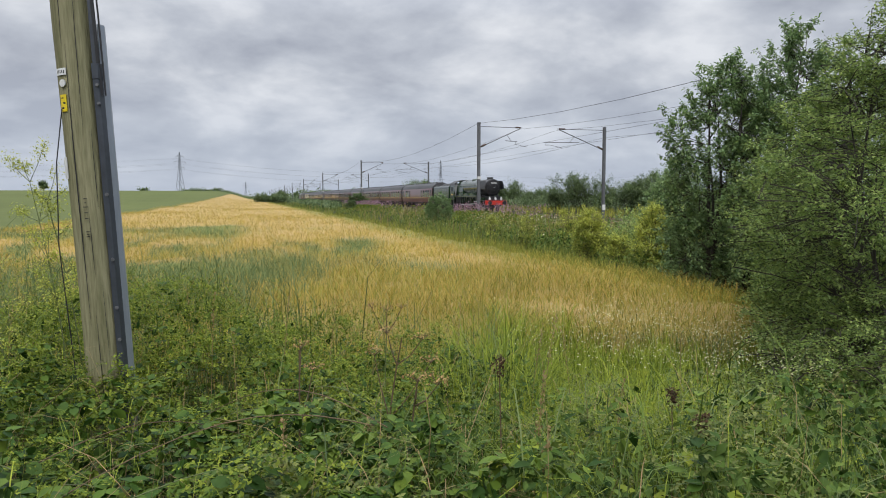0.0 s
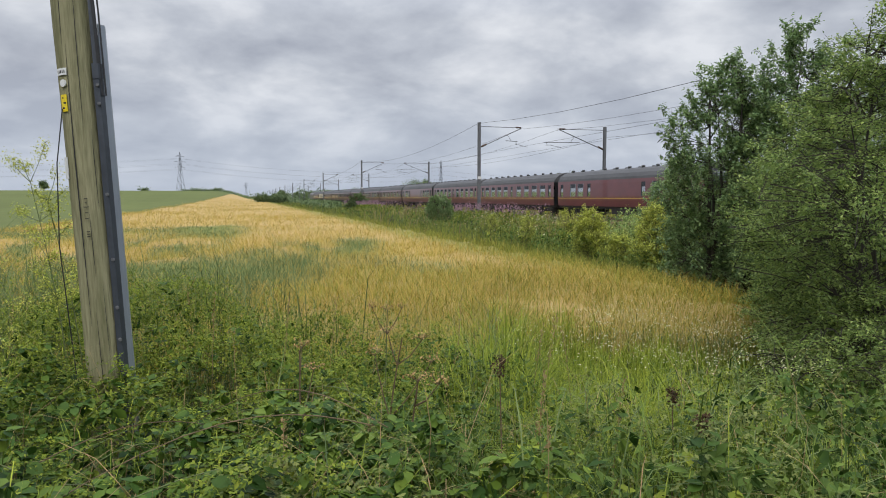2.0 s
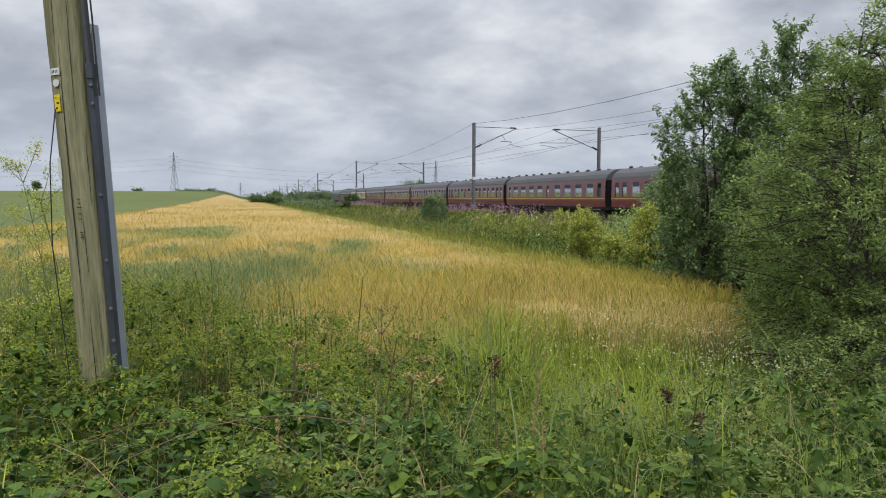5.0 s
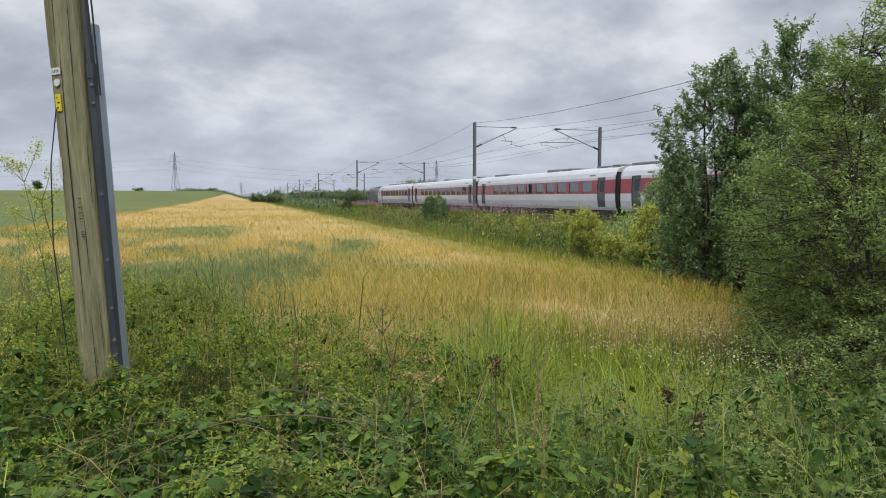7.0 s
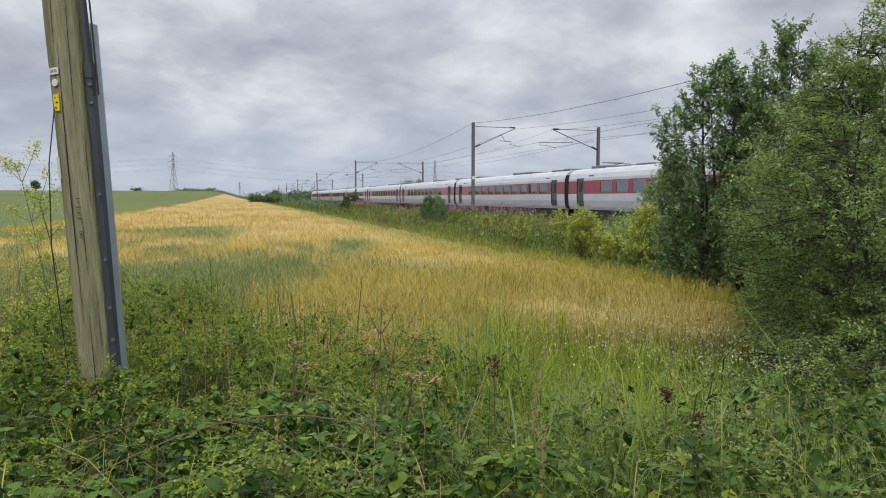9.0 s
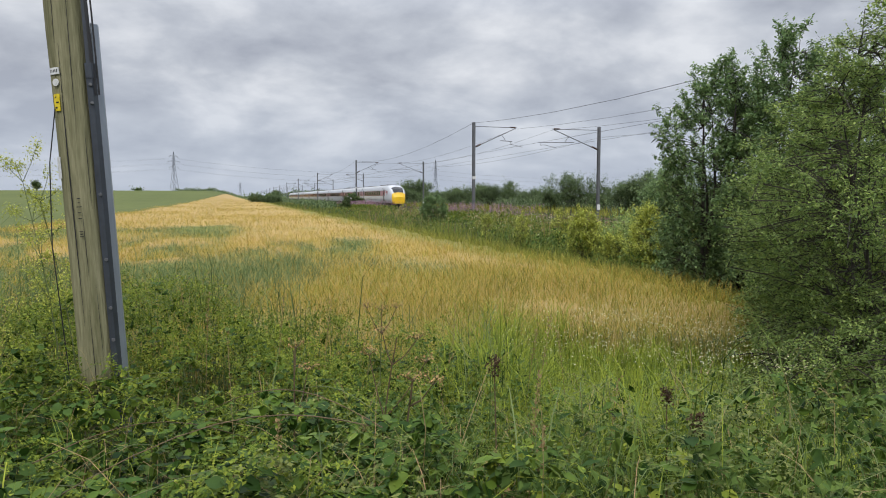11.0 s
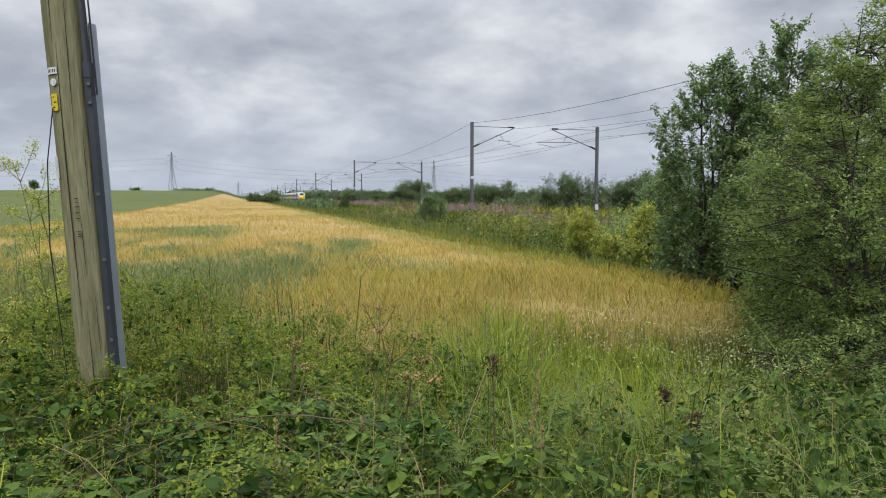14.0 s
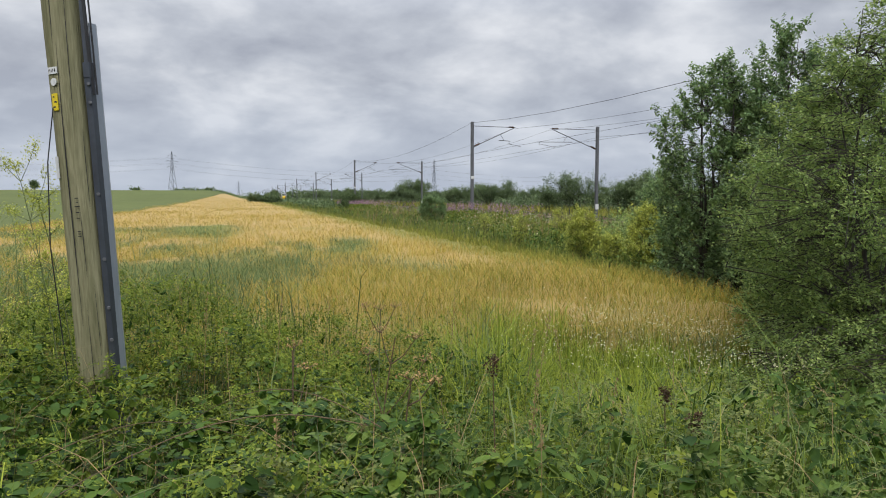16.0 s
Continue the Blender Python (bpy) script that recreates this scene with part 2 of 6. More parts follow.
def patch(x, y):
    """How weedy and green the crop is, 0 to 1."""
    g = np.zeros_like(x)
    c, s = math.cos(radians(TURN)), math.sin(radians(TURN))
    X, Z = x * c - y * s, x * s + y * c
    wob = 1.3 * np.sin(x * 1.1 + .7 * np.sin(y * .9)) + 1.1 * np.sin(y * .8 + 1.3 * np.sin(x * .7))
    for cx, cz, rx, rz, k in ((-13.5, 32, 5.5, 5.0, .95), (-3.9, 15.5, 3.2, 4.6, .95), (-3.6, 25.0, 1.5, 2.0, 1.0), (-2.9, 20.0, .7, 3.4, .95), (-5.6, 19, .5, 5, .8), (-8.2, 22, 1.2, 2.2, .6), (-9.5, 13.5, 5.5, 3.2, .9), (-19, 29, 6, 5, .9),
                              (-1.0, 13.0, 2.2, 1.6, .35), (-7, 10.5, 6, 2.4, .9), (-.5, 9, 6, 1.2, .45), (2.5, 8.2, 3.5, .9, .9)):
        r = np.hypot((X - cx) / rx, (Z - cz) / rz) + .24 * wob
        g = np.maximum(g, k * (1 - ease((r - .35) / .95)))
    # streaky weeds through the thin part of the crop
    n = np.sin(x * 2.3 + 1.2 * np.sin(y * .31)) * np.sin(y * .42 + 1.4 * np.sin(x * .8)) + .5 * np.sin(x * 5.1 + y * .9) * np.sin(y * 1.3 + x)
    thin = ease((-X - .5) / 3.0) * ease((Z - 8) / 3) * ease((31 - Z) / 8) + .35 * ease((X + 1) / 2) * ease((19 - Z) / 6)
    g = np.maximum(g, .9 * ease((n - .12) / .4) * np.clip(thin, 0, 1))
    return np.clip(g, 0, 1)


def margin(x, y):
    """The unripe green edge of the crop towards the railway, 0 to 1."""
    d = depth_of(x, y)
    wob = np.sin(x * 1.1 + .7 * np.sin(y * .9)) + np.sin(y * .8 + 1.3 * np.sin(x * .7))
    return ease((x - BARLEY[1] + 2.5 * ease((d - 11) / 6) + .25 * wob) / 1.4) * .92


def canopy(x, y):
    d = depth_of(x, y)
    r = .05 * np.sin(x * 3.1 + np.sin(y * 2.3)) * np.sin(y * 2.7) + .05 * np.sin(x * .9) * np.sin(y * .6 + 1)
    lip = ease((x - BARLEY[0]) / .8) * ease((BARLEY[1] - x) / .6) * ease((d - 7.6 - 1.4 * ease((x - 2.6) / 1.5)) / 1.6)
    return height(x, y) + lip * (.58 + .12 * ease((d - 11) / 6) + r) - .05


xs, ys = np.arange(BARLEY[0], BARLEY[1] + .01, .25), np.concatenate([np.arange(2, 60, .3), np.geomspace(60, 900, 90)])
v, f = sheet(xs, ys, canopy)
f = f[depth_of(v[f[:, 0], 0], v[f[:, 0], 1]) > 6.8]
solid("barley_field", many("barley_field", v, f, [gold], attr={"green": np.maximum(patch(v[:, 0], v[:, 1]), .8 * margin(v[:, 0], v[:, 1]))}), gold, "strip of ripening golden barley with weedy green patches", "barley", kind="stuff")
v, f = sheet(np.concatenate([-np.geomspace(900, 60, 30), np.arange(-58, BARLEY[0] + .6, 1.0)]),
             np.concatenate([np.arange(20, 60, 2.0), np.geomspace(60, 900, 60)]), lambda x, y: height(x, y) + .52)
solid("wheat_field", many("wheat_field", v, f, [wheat]), wheat, "wide green wheat field with faint tractor lines", "wheat", kind="stuff")

# railway: ballast bed, sleepers, rails
ballast = mat("ballast", (.22, .19, .16), (.12, .10, .09), scale=4, rough=.95, coord="Position", bump=.8)
steel = mat("rail_steel", (.30, .22, .17), (.18, .13, .10), scale=6, rough=.45, metal=.7, bump=.1)
concrete = mat("sleeper_concrete", (.36, .34, .31), (.26, .25, .23), scale=5, rough=.9)
s = Shape().sweep([(NEAR - 3.2, .30), (NEAR - 1.9, .52), (FAR + 1.9, .52), (FAR + 3.2, .30)], -600, 1200)
solid("ballast_bed", s, ballast, "grey-brown stone ballast of a double track", kind="structure")
for cx in (NEAR, FAR):
    tr = thing("railway_track", "steel rails on concrete sleepers in ballast", "railway track", pose(cx, 0, 0), group="tracks", kind="structure")
    for sx in (-.7525, .7525):
        part("rail", Shape().sweep([(sx - .07, .50), (sx + .07, .50), (sx + .02, .53), (sx + .035, .61), (sx + .035, .65), (sx - .035, .65), (sx - .035, .61), (sx - .02, .53)], -600, 1200), steel, tr)
    s = Shape()
    for k in range(-60, 240):
        s.box(-1.25, 1.25, k * .65 - .13, k * .65 + .13, .42, .54)
    tagged(part("sleepers", s, concrete, tr), kind="stuff")
# ---- overhead line: masts, arms and wires ----
galv = mat("galvanised_steel", (.16, .165, .17), (.10, .10, .105), scale=3, rough=.6, metal=.3, bump=.1)
wire_dark = mat("wire_metal", (.06, .06, .065), (.04, .04, .04), rough=.5, metal=.5, bump=0)
ceramic = mat("insulator_brown", (.09, .055, .04), (.05, .03, .02), rough=.25, bump=0)
white_plate = mat("white_plate", (.7, .7, .68), (.55, .55, .52), scale=8, rough=.6)
MAST_X = (19.6, 31.9)
MAST_Y, SPAN = 55.6, 62.4


def ibeam(s, x, y, z0, z1, w=.23, d=.25, t=.03):
    s.box(x - w / 2, x + w / 2, y - d / 2, y - d / 2 + t, z0, z1)
    s.box(x - w / 2, x + w / 2, y + d / 2 - t, y + d / 2, z0, z1)
    s.box(x - t / 2, x + t / 2, y - d / 2 + t, y + d / 2 - t, z0, z1)


def make_mast(side):
    """A single-track cantilever mast; side +1 stands left of its track and reaches to the right."""
    top = 8.85 if side > 0 else 8.8
    reach = (NEAR - MAST_X[0]) if side > 0 else (MAST_X[1] - FAR)
    m = thing("catenary_mast", "grey steel overhead line mast with cantilever arm beside the track", "railway mast")
    s = Shape(); ibeam(s, 0, 0, .1, top); part("column", s, galv, m)
    part("footing", Shape().box(-.4, .4, -.4, .4, -.3, .35, .05), concrete, m, "pale concrete footing")
    r = side
    za, zb, end = RAIL + 7.85, RAIL + 6.05, r * reach
    part("top_tie", Shape().tube([(r * .1, 0, za), (end * 1.02, 0, za - .02)], .03, 6), galv, m)
    part("strut", Shape().tube([(r * .12, 0, zb), (end * .98, 0, za - .08)], .04, 6), galv, m)
    part("insulator", Shape().tube([(r * .15, 0, zb + .02), (r * .28, 0, zb + .09), (r * .6, 0, zb + .24), (r * .7, 0, zb + .30)], [.04, .09, .09, .04], 8), ceramic, m)
    part("tie_insulator", Shape().tube([(end * .86, 0, za), (end * .98, 0, za)], .07, 8), ceramic, m)
    part("dropper_bracket", Shape().tube([(end * .66, 0, zb + 1.10), (end * .72, 0, zb + .80), (end * .74, 0, zb + .60)], .022, 5), galv, m)
    ra, rb = (.62, .90) if side > 0 else (.55, 1.30)
    part("registration_tube", Shape().tube([(end * ra, 0, zb + .62), (end * rb, 0, zb + .56)], .03, 5), galv, m)
    part("steady_arm", Shape().tube([(end * rb * .96, 0, zb + .56), (end * rb * .97, 0, zb + .30), (end * (rb - .06 if side > 0 else rb - .12), 0, zb + .34), (end * (1.15 if side > 0 else .92), 0, RAIL + 6.15)], .02, 5), galv, m)
    part("marker_plate", Shape().box(-.16, .16, -.15, -.135, 3.9 if side > 0 else 1.15, 4.15 if side > 0 else 1.65), white_plate, m, "small white plate")
    return m


for side in (1, -1):
    first = make_mast(side)
    x = MAST_X[0] if side > 0 else MAST_X[1]
    tagged(first, group="overhead line masts")
    first.matrix_basis = pose(x, MAST_Y, 0)
    for k in [-2, -1] + list(range(1, 12)):
        copy_thing(first, pose(x, MAST_Y + SPAN * k, 0))


def wire(name, x, z, sag, r, label, wob=0.0, k0=-3, k1=11, tilt=0.0):
    s = Shape()
    pts = []
    for k in range(k0, k1):
        for j in range(8):
            u = j / 8
            pts.append((x + wob * (1 if k % 2 else -1) * (1 - 2 * u), MAST_Y + SPAN * (k + u), z - sag * 4 * u * (1 - u)))
    s.tube(pts, r, 4)
    return solid(name, s, wire_dark, label, "wire")


wire("feeder_wire", MAST_X[0] - .05, RAIL + 8.12, 1.25, .013, "thin dark aerial wire strung from mast top to mast top")
for cx, reach in ((NEAR, .98), (FAR, .98)):
    wire("catenary_wire", cx, RAIL + 7.7, 1.0, .010, "thin dark catenary wire over the track", .2)
    wire("contact_wire", cx, RAIL + 6.15, .05, .010, "thin dark contact wire over the track", .2)
wire("return_wire", MAST_X[1] + .1, RAIL + 7.2, .8, .011, "thin dark aerial wire strung along the far masts")

# ---- telegraph pole by the hedge ----
pole_wood = mat("weathered_pole_wood", (.30, .28, .165), (.15, .145, .075), scale=1.6, rough=.9, stretch=(10, 10, .8), bump=.8, fine=6, lo=.36, hi=.62, spec=.2)
grey_metal = mat("galvanised_guard", (.30, .33, .37), (.22, .245, .28), scale=4, rough=.5, metal=.5, bump=.1, stretch=(1, 1, .3))
dark_metal = mat("dark_capping", (.06, .07, .085), (.04, .045, .055), scale=4, rough=.5, metal=.3, bump=.1)
black_cable = mat("black_cable", (.02, .02, .022), (.015, .015, .015), rough=.5, bump=0)
yellow_plate = mat("yellow_plate", (.75, .58, .01), (.65, .48, .01), scale=9, rough=.5, bump=0)
ink = mat("black_print", (.015, .015, .015), rough=.7, bump=0)


def make_pole():
    bx, by = at(-2.096, 4.15)
    p = thing("telegraph_pole", "leaning weathered wooden utility pole with grey steel cable guard", "utility pole")
    g = float(height(bx, by)) - .1
    lean = Matrix.Translation((bx, by, g)) @ pose(0, 0, 0, 0, 0, -TURN) @ pose(0, 0, 0, 0, -2.9, 0) @ pose(0, 0, 0, 0, 0, 27)
    p.matrix_basis = lean
    s = Shape()
    rnd = random.Random(4)
    rings = []
    for i in range(25):
        z = i * .3
        r = .1135 - z * .002
        rings.append([((r + .004 * math.sin(5 * a + z) + rnd.uniform(-.0015, .0015)) * math.cos(a) + .006 * math.sin(z * 1.3), (r + .003 * math.sin(3 * a - z)) * math.sin(a), z) for a in [2 * math.pi * j / 28 for j in range(28)]])
    s.rings(rings, True)
    part("shaft", s, pole_wood, p, smooth=True)
    for a, z0, z1, w in ((-2.05, 1.2, 2.9, .0035), (-1.75, .2, 1.3, .0025), (-1.3, .9, 1.5, .002), (-1.5, 2.4, 3.3, .0022), (-2.25, 2.9, 3.8, .003), (-1.9, .1, .7, .003), (-1.1, 1.9, 2.4, .002), (-1.6, 1.5, 1.9, .002)):
        q = [((.1165 - z * .002) * math.cos(a + .05 * math.sin(z * 2)), (.1165 - z * .002) * math.sin(a + .05 * math.sin(z * 2)), z) for z in np.linspace(z0, z1, 12)]
        part("crack", Shape().tube(q, [w * math.sin(math.pi * (i + .6) / 12.2) for i in range(12)], 5), ink, p, "dark drying crack")
    # cable guard up the side: dark capping on the wood, pale steel channel beside it
    cap = part("capping", Shape().rings([[(.078, -.100, z), (.110, -.118, z), (.135, -.085, z), (.10, -.06, z)] for z in np.linspace(0, 2.77, 8)], True), dark_metal, p, "dark grey metal cable capping")
    part("channel", Shape().rings([[(.128, -.09, z), (.166, -.062, z), (.172, -.01, z), (.162, -.01, z), (.156, -.055, z), (.125, -.075, z)] for z in np.linspace(0, 3.03, 8)], True), grey_metal, p, "pale galvanised steel channel")
    part("clamp", Shape().rings([[(.076, -.104, z), (.110, -.123, z), (.140, -.085, z), (.10, -.06, z)] for z in (2.70, 2.79)], True), dark_metal, p)
    for z in (.25, 1.1, 1.3, 1.6, 2.0, 2.55, 2.66):
        part("bolt", Shape().tube([(.10, -.110, z), (.098, -.128, z)], [.012, .009], 8), galv, p)
    part("cable", Shape().tube([(.118, -.10, 2.6), (.112, -.10, 3.1), (.10, -.10, 3.8), (.09, -.10, 7)], .012, 6), black_cable, p)
    part("cable", Shape().tube([(.142, -.10, 2.6), (.138, -.10, 3.1), (.12, -.10, 3.8), (.11, -.10, 7)], .006, 6), black_cable, p)
    part("capping_strip", Shape().rings([[(.085, -.10, z), (.118, -.108, z), (.118, -.07, z), (.085, -.07, z)] for z in (2.7, 3.4, 7)], True), dark_metal, p)

    def plate(name, a, z, w, h, mate, label):
        s = Shape()
        cols = [a + (j / 4 - .5) * w / .13 for j in range(5)]
        rr = .1185 - z * .002
        vs = [(r * math.cos(c), r * math.sin(c), zz) for r in (rr, rr + .004) for zz in (z - h / 2, z + h / 2) for c in cols]
        fs = [(10 + j, 11 + j, 16 + j, 15 + j) for j in range(4)] + [(j, 5 + j, 6 + j, 1 + j) for j in range(4)] + [(j, 1 + j, 11 + j, 10 + j) for j in range(4)] + [(5 + j, 15 + j, 16 + j, 6 + j) for j in range(4)] + [(0, 10, 15, 5), (4, 9, 19, 14)]
        return part(name, s.add(vs, fs), mate, p, label), rr

    plate("label_strip", -2.45, 2.74, .085, .04, white_plate, "white label strip with unreadable print")
    for j in range(5):
        plate("print", -2.68 + j * .11, 2.74, .007, .018, ink, "unreadable dark print")
    s = Shape().tube([(.113 * math.cos(-2.37), .113 * math.sin(-2.37), 2.672), (.119 * math.cos(-2.37), .119 * math.sin(-2.37), 2.672)], .022, 16)
    part("round_tag", s, white_plate, p, "small round white tag")
    plate("warning_plate", -2.42, 2.555, .05, .10, yellow_plate, "yellow warning plate with black marks")
    for j in range(3):
        plate("print", -2.42 + .1 * (j % 2) - .05, 2.585 - j * .030, .022, .010, ink, "unreadable dark print")
    plate("torn_label", -2.75, 2.17, .045, .13, white_plate, "torn pale paper label")
    for z, w in ((1.98, .02), (1.955, .012), (1.93, .03), (1.895, .02), (1.86, .02), (1.78, .02), (1.765, .014), (1.75, .02)):
        plate("branding", -1.75, z, w, .005, ink, "dark burnt-in marks")
    part("earth_wire", Shape().tube([(-.10, -.07, 2.52), (-.155, -.05, 2.2), (-.185, -.02, 1.7), (-.17, -.0, 1.2), (-.15, -.0, .6), (-.14, -.0, 0)], .0035, 5), black_cable, p)


make_pole()


# ---- distant pylons and their lines ----
lattice = mat("pylon_steel", (.13, .14, .16), (.10, .11, .125), scale=1, rough=.6, metal=.2, bump=0)


def make_pylon(x, y, tall, turn):
    t = thing("electricity_pylon", "grey lattice electricity pylon on the horizon", "pylon", pose(x, y, float(height(x, y)) - .5, 0, 0, turn), group="distant pylons")
    r = .19
    lv = [(0, 4.2), (.18, 3.2), (.36, 2.3), (.52, 1.6), (.64, 1.15), (.76, .95), (.88, .75), (1.0, .15)]
    for sx in (-1, 1):
        for sy in (-1, 1):
            part("leg", Shape().tube([(sx * w, sy * w, u * tall) for u, w in lv], r, 4), lattice, t)
    br = Shape()
    for (u0, w0), (u1, w1) in zip(lv, lv[1:]):
        for sy in (-1, 1):
            br.tube([(-w0, sy * w0, u0 * tall), (w1, sy * w1, u1 * tall)], r * .6, 3).tube([(w0, sy * w0, u0 * tall), (-w1, sy * w1, u1 * tall)], r * .6, 3)
            br.tube([(sy * w0, -w0, u0 * tall), (sy * w1, w1, u1 * tall)], r * .6, 3)
    tagged(part("bracing", br, lattice, t), kind="stuff")
    for u, half in ((.64, 6.2), (.77, 8.0), (.90, 5.4)):
        a = Shape()
        for sx in (-1, 1):
            a.tube([(sx * .8, 0, u * tall + 1.3), (sx * half, 0, u * tall)], r * .7, 3).tube([(sx * .8, 0, u * tall - .2), (sx * half, 0, u * tall)], r * .7, 3)
            a.tube([(sx * half, 0, u * tall), (sx * half, 0, u * tall - 1.8)], r * .6, 3)
        part("cross_arm", a, lattice, t)
    return [(half * s, u * tall - 1.8) for u, half in ((.64, 6.2), (.77, 8.0), (.90, 5.4)) for s in (-1, 1)]


ends = []
for X, Z, tall, turn in ((-315, 803, 50, 40), (-3.5, 1000, 58, 40), (-1180, 900, 48, 40), (-258, 2100, 46, 30), (-560, 1900, 46, 30), (380, 1200, 48, 40)):
    px, py = at(X, Z)
    make_pylon(px, py, tall, turn)
    ends.append((px, py, float(height(px, py)) - .5, turn))
arms = [(6.2 * s, .64 * 49 - 1.8) for s in (-1, 1)] + [(8.0 * s, .77 * 49 - 1.8) for s in (-1, 1)] + [(5.4 * s, .9 * 49 - 1.8) for s in (-1, 1)]
for a, b in ((2, 0), (0, 1), (1, 5)):
    A, B = ends[a], ends[b]
    for ox, oz in arms:
        pts = []
        for j in range(17):
            u = j / 16
            dx, dy = math.cos(radians(40)) * ox, math.sin(radians(40)) * ox
            pts.append((A[0] * (1 - u) + B[0] * u + dx, A[1] * (1 - u) + B[1] * u + dy, A[2] * (1 - u) + B[2] * u + oz - 9 * 4 * u * (1 - u)))
        solid("power_line", Shape().tube(pts, .045, 3), lattice, "thin grey high-voltage line in the distance", "power line", group="distant power lines")
# ---- trains: paints ----
maroon = mat("maroon_paint", (.135, .026, .030), (.10, .020, .024), scale=1.2, rough=.35, bump=.03, spec=.5, coat=.7)
cream = mat("cream_paint", (.62, .52, .33), (.5, .42, .27), scale=1.2, rough=.3, bump=.03)
roof_grey = mat("coach_roof_grey", (.075, .075, .078), (.05, .05, .052), scale=1.0, rough=.7, bump=.1, stretch=(1, .3, 1))
underframe = mat("underframe_black", (.022, .02, .018), (.035, .028, .02), scale=4, rough=.8)
lining = mat("yellow_lining", (.55, .36, .06), (.45, .28, .05), rough=.5, bump=0)
pane_glass = glass("coach_window_glass", (.90, .92, .92), .58)
train_glass = glass("train_window_glass", (.20, .17, .19), .36)
dark_glass = glass("tinted_window_glass", (.16, .17, .19), .12)
interior = mat("coach_interior", (.20, .17, .14), (.10, .08, .07), scale=2, rough=.8)
backing = mat("pale_blind", (.78, .78, .76), (.68, .68, .66), rough=.8)
loco_green = mat("loco_green_paint", (.020, .040, .018), (.014, .030, .014), scale=1.5, rough=.22, bump=.03, coat=.6)
loco_black = mat("loco_black_paint", (.010, .010, .012), (.018, .018, .018), scale=2, rough=.38, bump=.05)
signal_red = mat("buffer_beam_red", (.55, .03, .015), (.42, .025, .015), scale=3, rough=.4, bump=.05)
coal = mat("coal", (.012, .012, .013), (.03, .03, .03), scale=9, rough=.6, bump=1)
bright = mat("bright_steel", (.55, .55, .54), (.4, .4, .4), scale=5, rough=.3, metal=.9, bump=.02)
lamp_white = mat("white_lamp_paint", (.8, .8, .78), rough=.4, bump=0)
train_white = mat("white_train_paint", (.57, .58, .61), (.47, .48, .51), scale=.8, rough=.35, bump=.02, coat=.4, stretch=(1, .3, 1))
train_red = mat("red_train_paint", (.29, .02, .03), (.23, .018, .026), scale=.8, rough=.3, bump=.02, coat=.5)
door_grey = mat("dark_grey_door", (.085, .09, .095), (.065, .068, .07), scale=2, rough=.35, bump=.03)
rubber = mat("black_rubber", (.012, .012, .012), (.02, .02, .02), rough=.75)
train_yellow = mat("yellow_nose_paint", (.80, .50, .01), (.7, .43, .01), scale=2, rough=.35, bump=.02)
roof_pale = mat("pale_grey_roof", (.50, .51, .52), (.40, .41, .42), scale=1, rough=.45, bump=.05)
equip_grey = mat("roof_equipment_grey", (.20, .20, .205), (.13, .13, .135), scale=2, rough=.6)
diesel_dark = mat("dark_green_diesel_paint", (.03, .038, .033), (.022, .027, .025), scale=1.5, rough=.35, bump=.03)


def wall_with_holes(s, x_of, y0, y1, z0, z1, holes):
    """A side wall as cells between the edges of its openings; x_of gives the bow of the side at each height."""
    ys = sorted({y0, y1, *[h[0] for h in holes], *[h[1] for h in holes]})
    zs = sorted({z0, z1, *[h[2] for h in holes], *[h[3] for h in holes]})
    for a, b in zip(ys, ys[1:]):
        for c, d in zip(zs, zs[1:]):
            m, n = (a + b) / 2, (c + d) / 2
            if any(h[0] < m < h[1] and h[2] < n < h[3] for h in holes):
                continue
            s.add([(x_of(c), a, c), (x_of(c), b, c), (x_of(d), b, d), (x_of(d), a, d)], [(0, 1, 2, 3)])


def wheelset(parent, y, r, name="wheelset"):
    s = Shape()
    for sx in (-.75, .75):
        s.disc((sx, y, r), (1, 0, 0), r, .12, 18)
    s.tube([(-.9, y, r), (.9, y, r)], .08, 8)
    return part(name, s, underframe, parent)


def bogie(parent, y, base=2.6, r=.46):
    s = Shape()
    for sx in (-1.0, 1.0):
        s.box(sx - .06, sx + .06, y - base / 2 - .55, y + base / 2 + .55, .48, .70, .03)
        for k in (-1, 1):
            s.box(sx - .12, sx + .12, y + k * base / 2 - .16, y + k * base / 2 + .16, .32, .66, .03)
        s.tube([(sx, y - .4, .42), (sx, y - .4, .7)], .12, 8)
        s.tube([(sx, y + .4, .42), (sx, y + .4, .7)], .12, 8)
    s.box(-1, 1, y - .2, y + .2, .5, .75)
    b = part("bogie", s, underframe, parent)
    for k in (-1, 1):
        wheelset(b, y + k * base / 2, r)


# ---- old passenger coach ----
def coach_side(z):
    """Half width of the coach at a height: a gentle tumblehome."""
    return 1.41 - .09 * max(0, (1.75 - z)) ** 2 - .05 * max(0, z - 2.2) ** 2


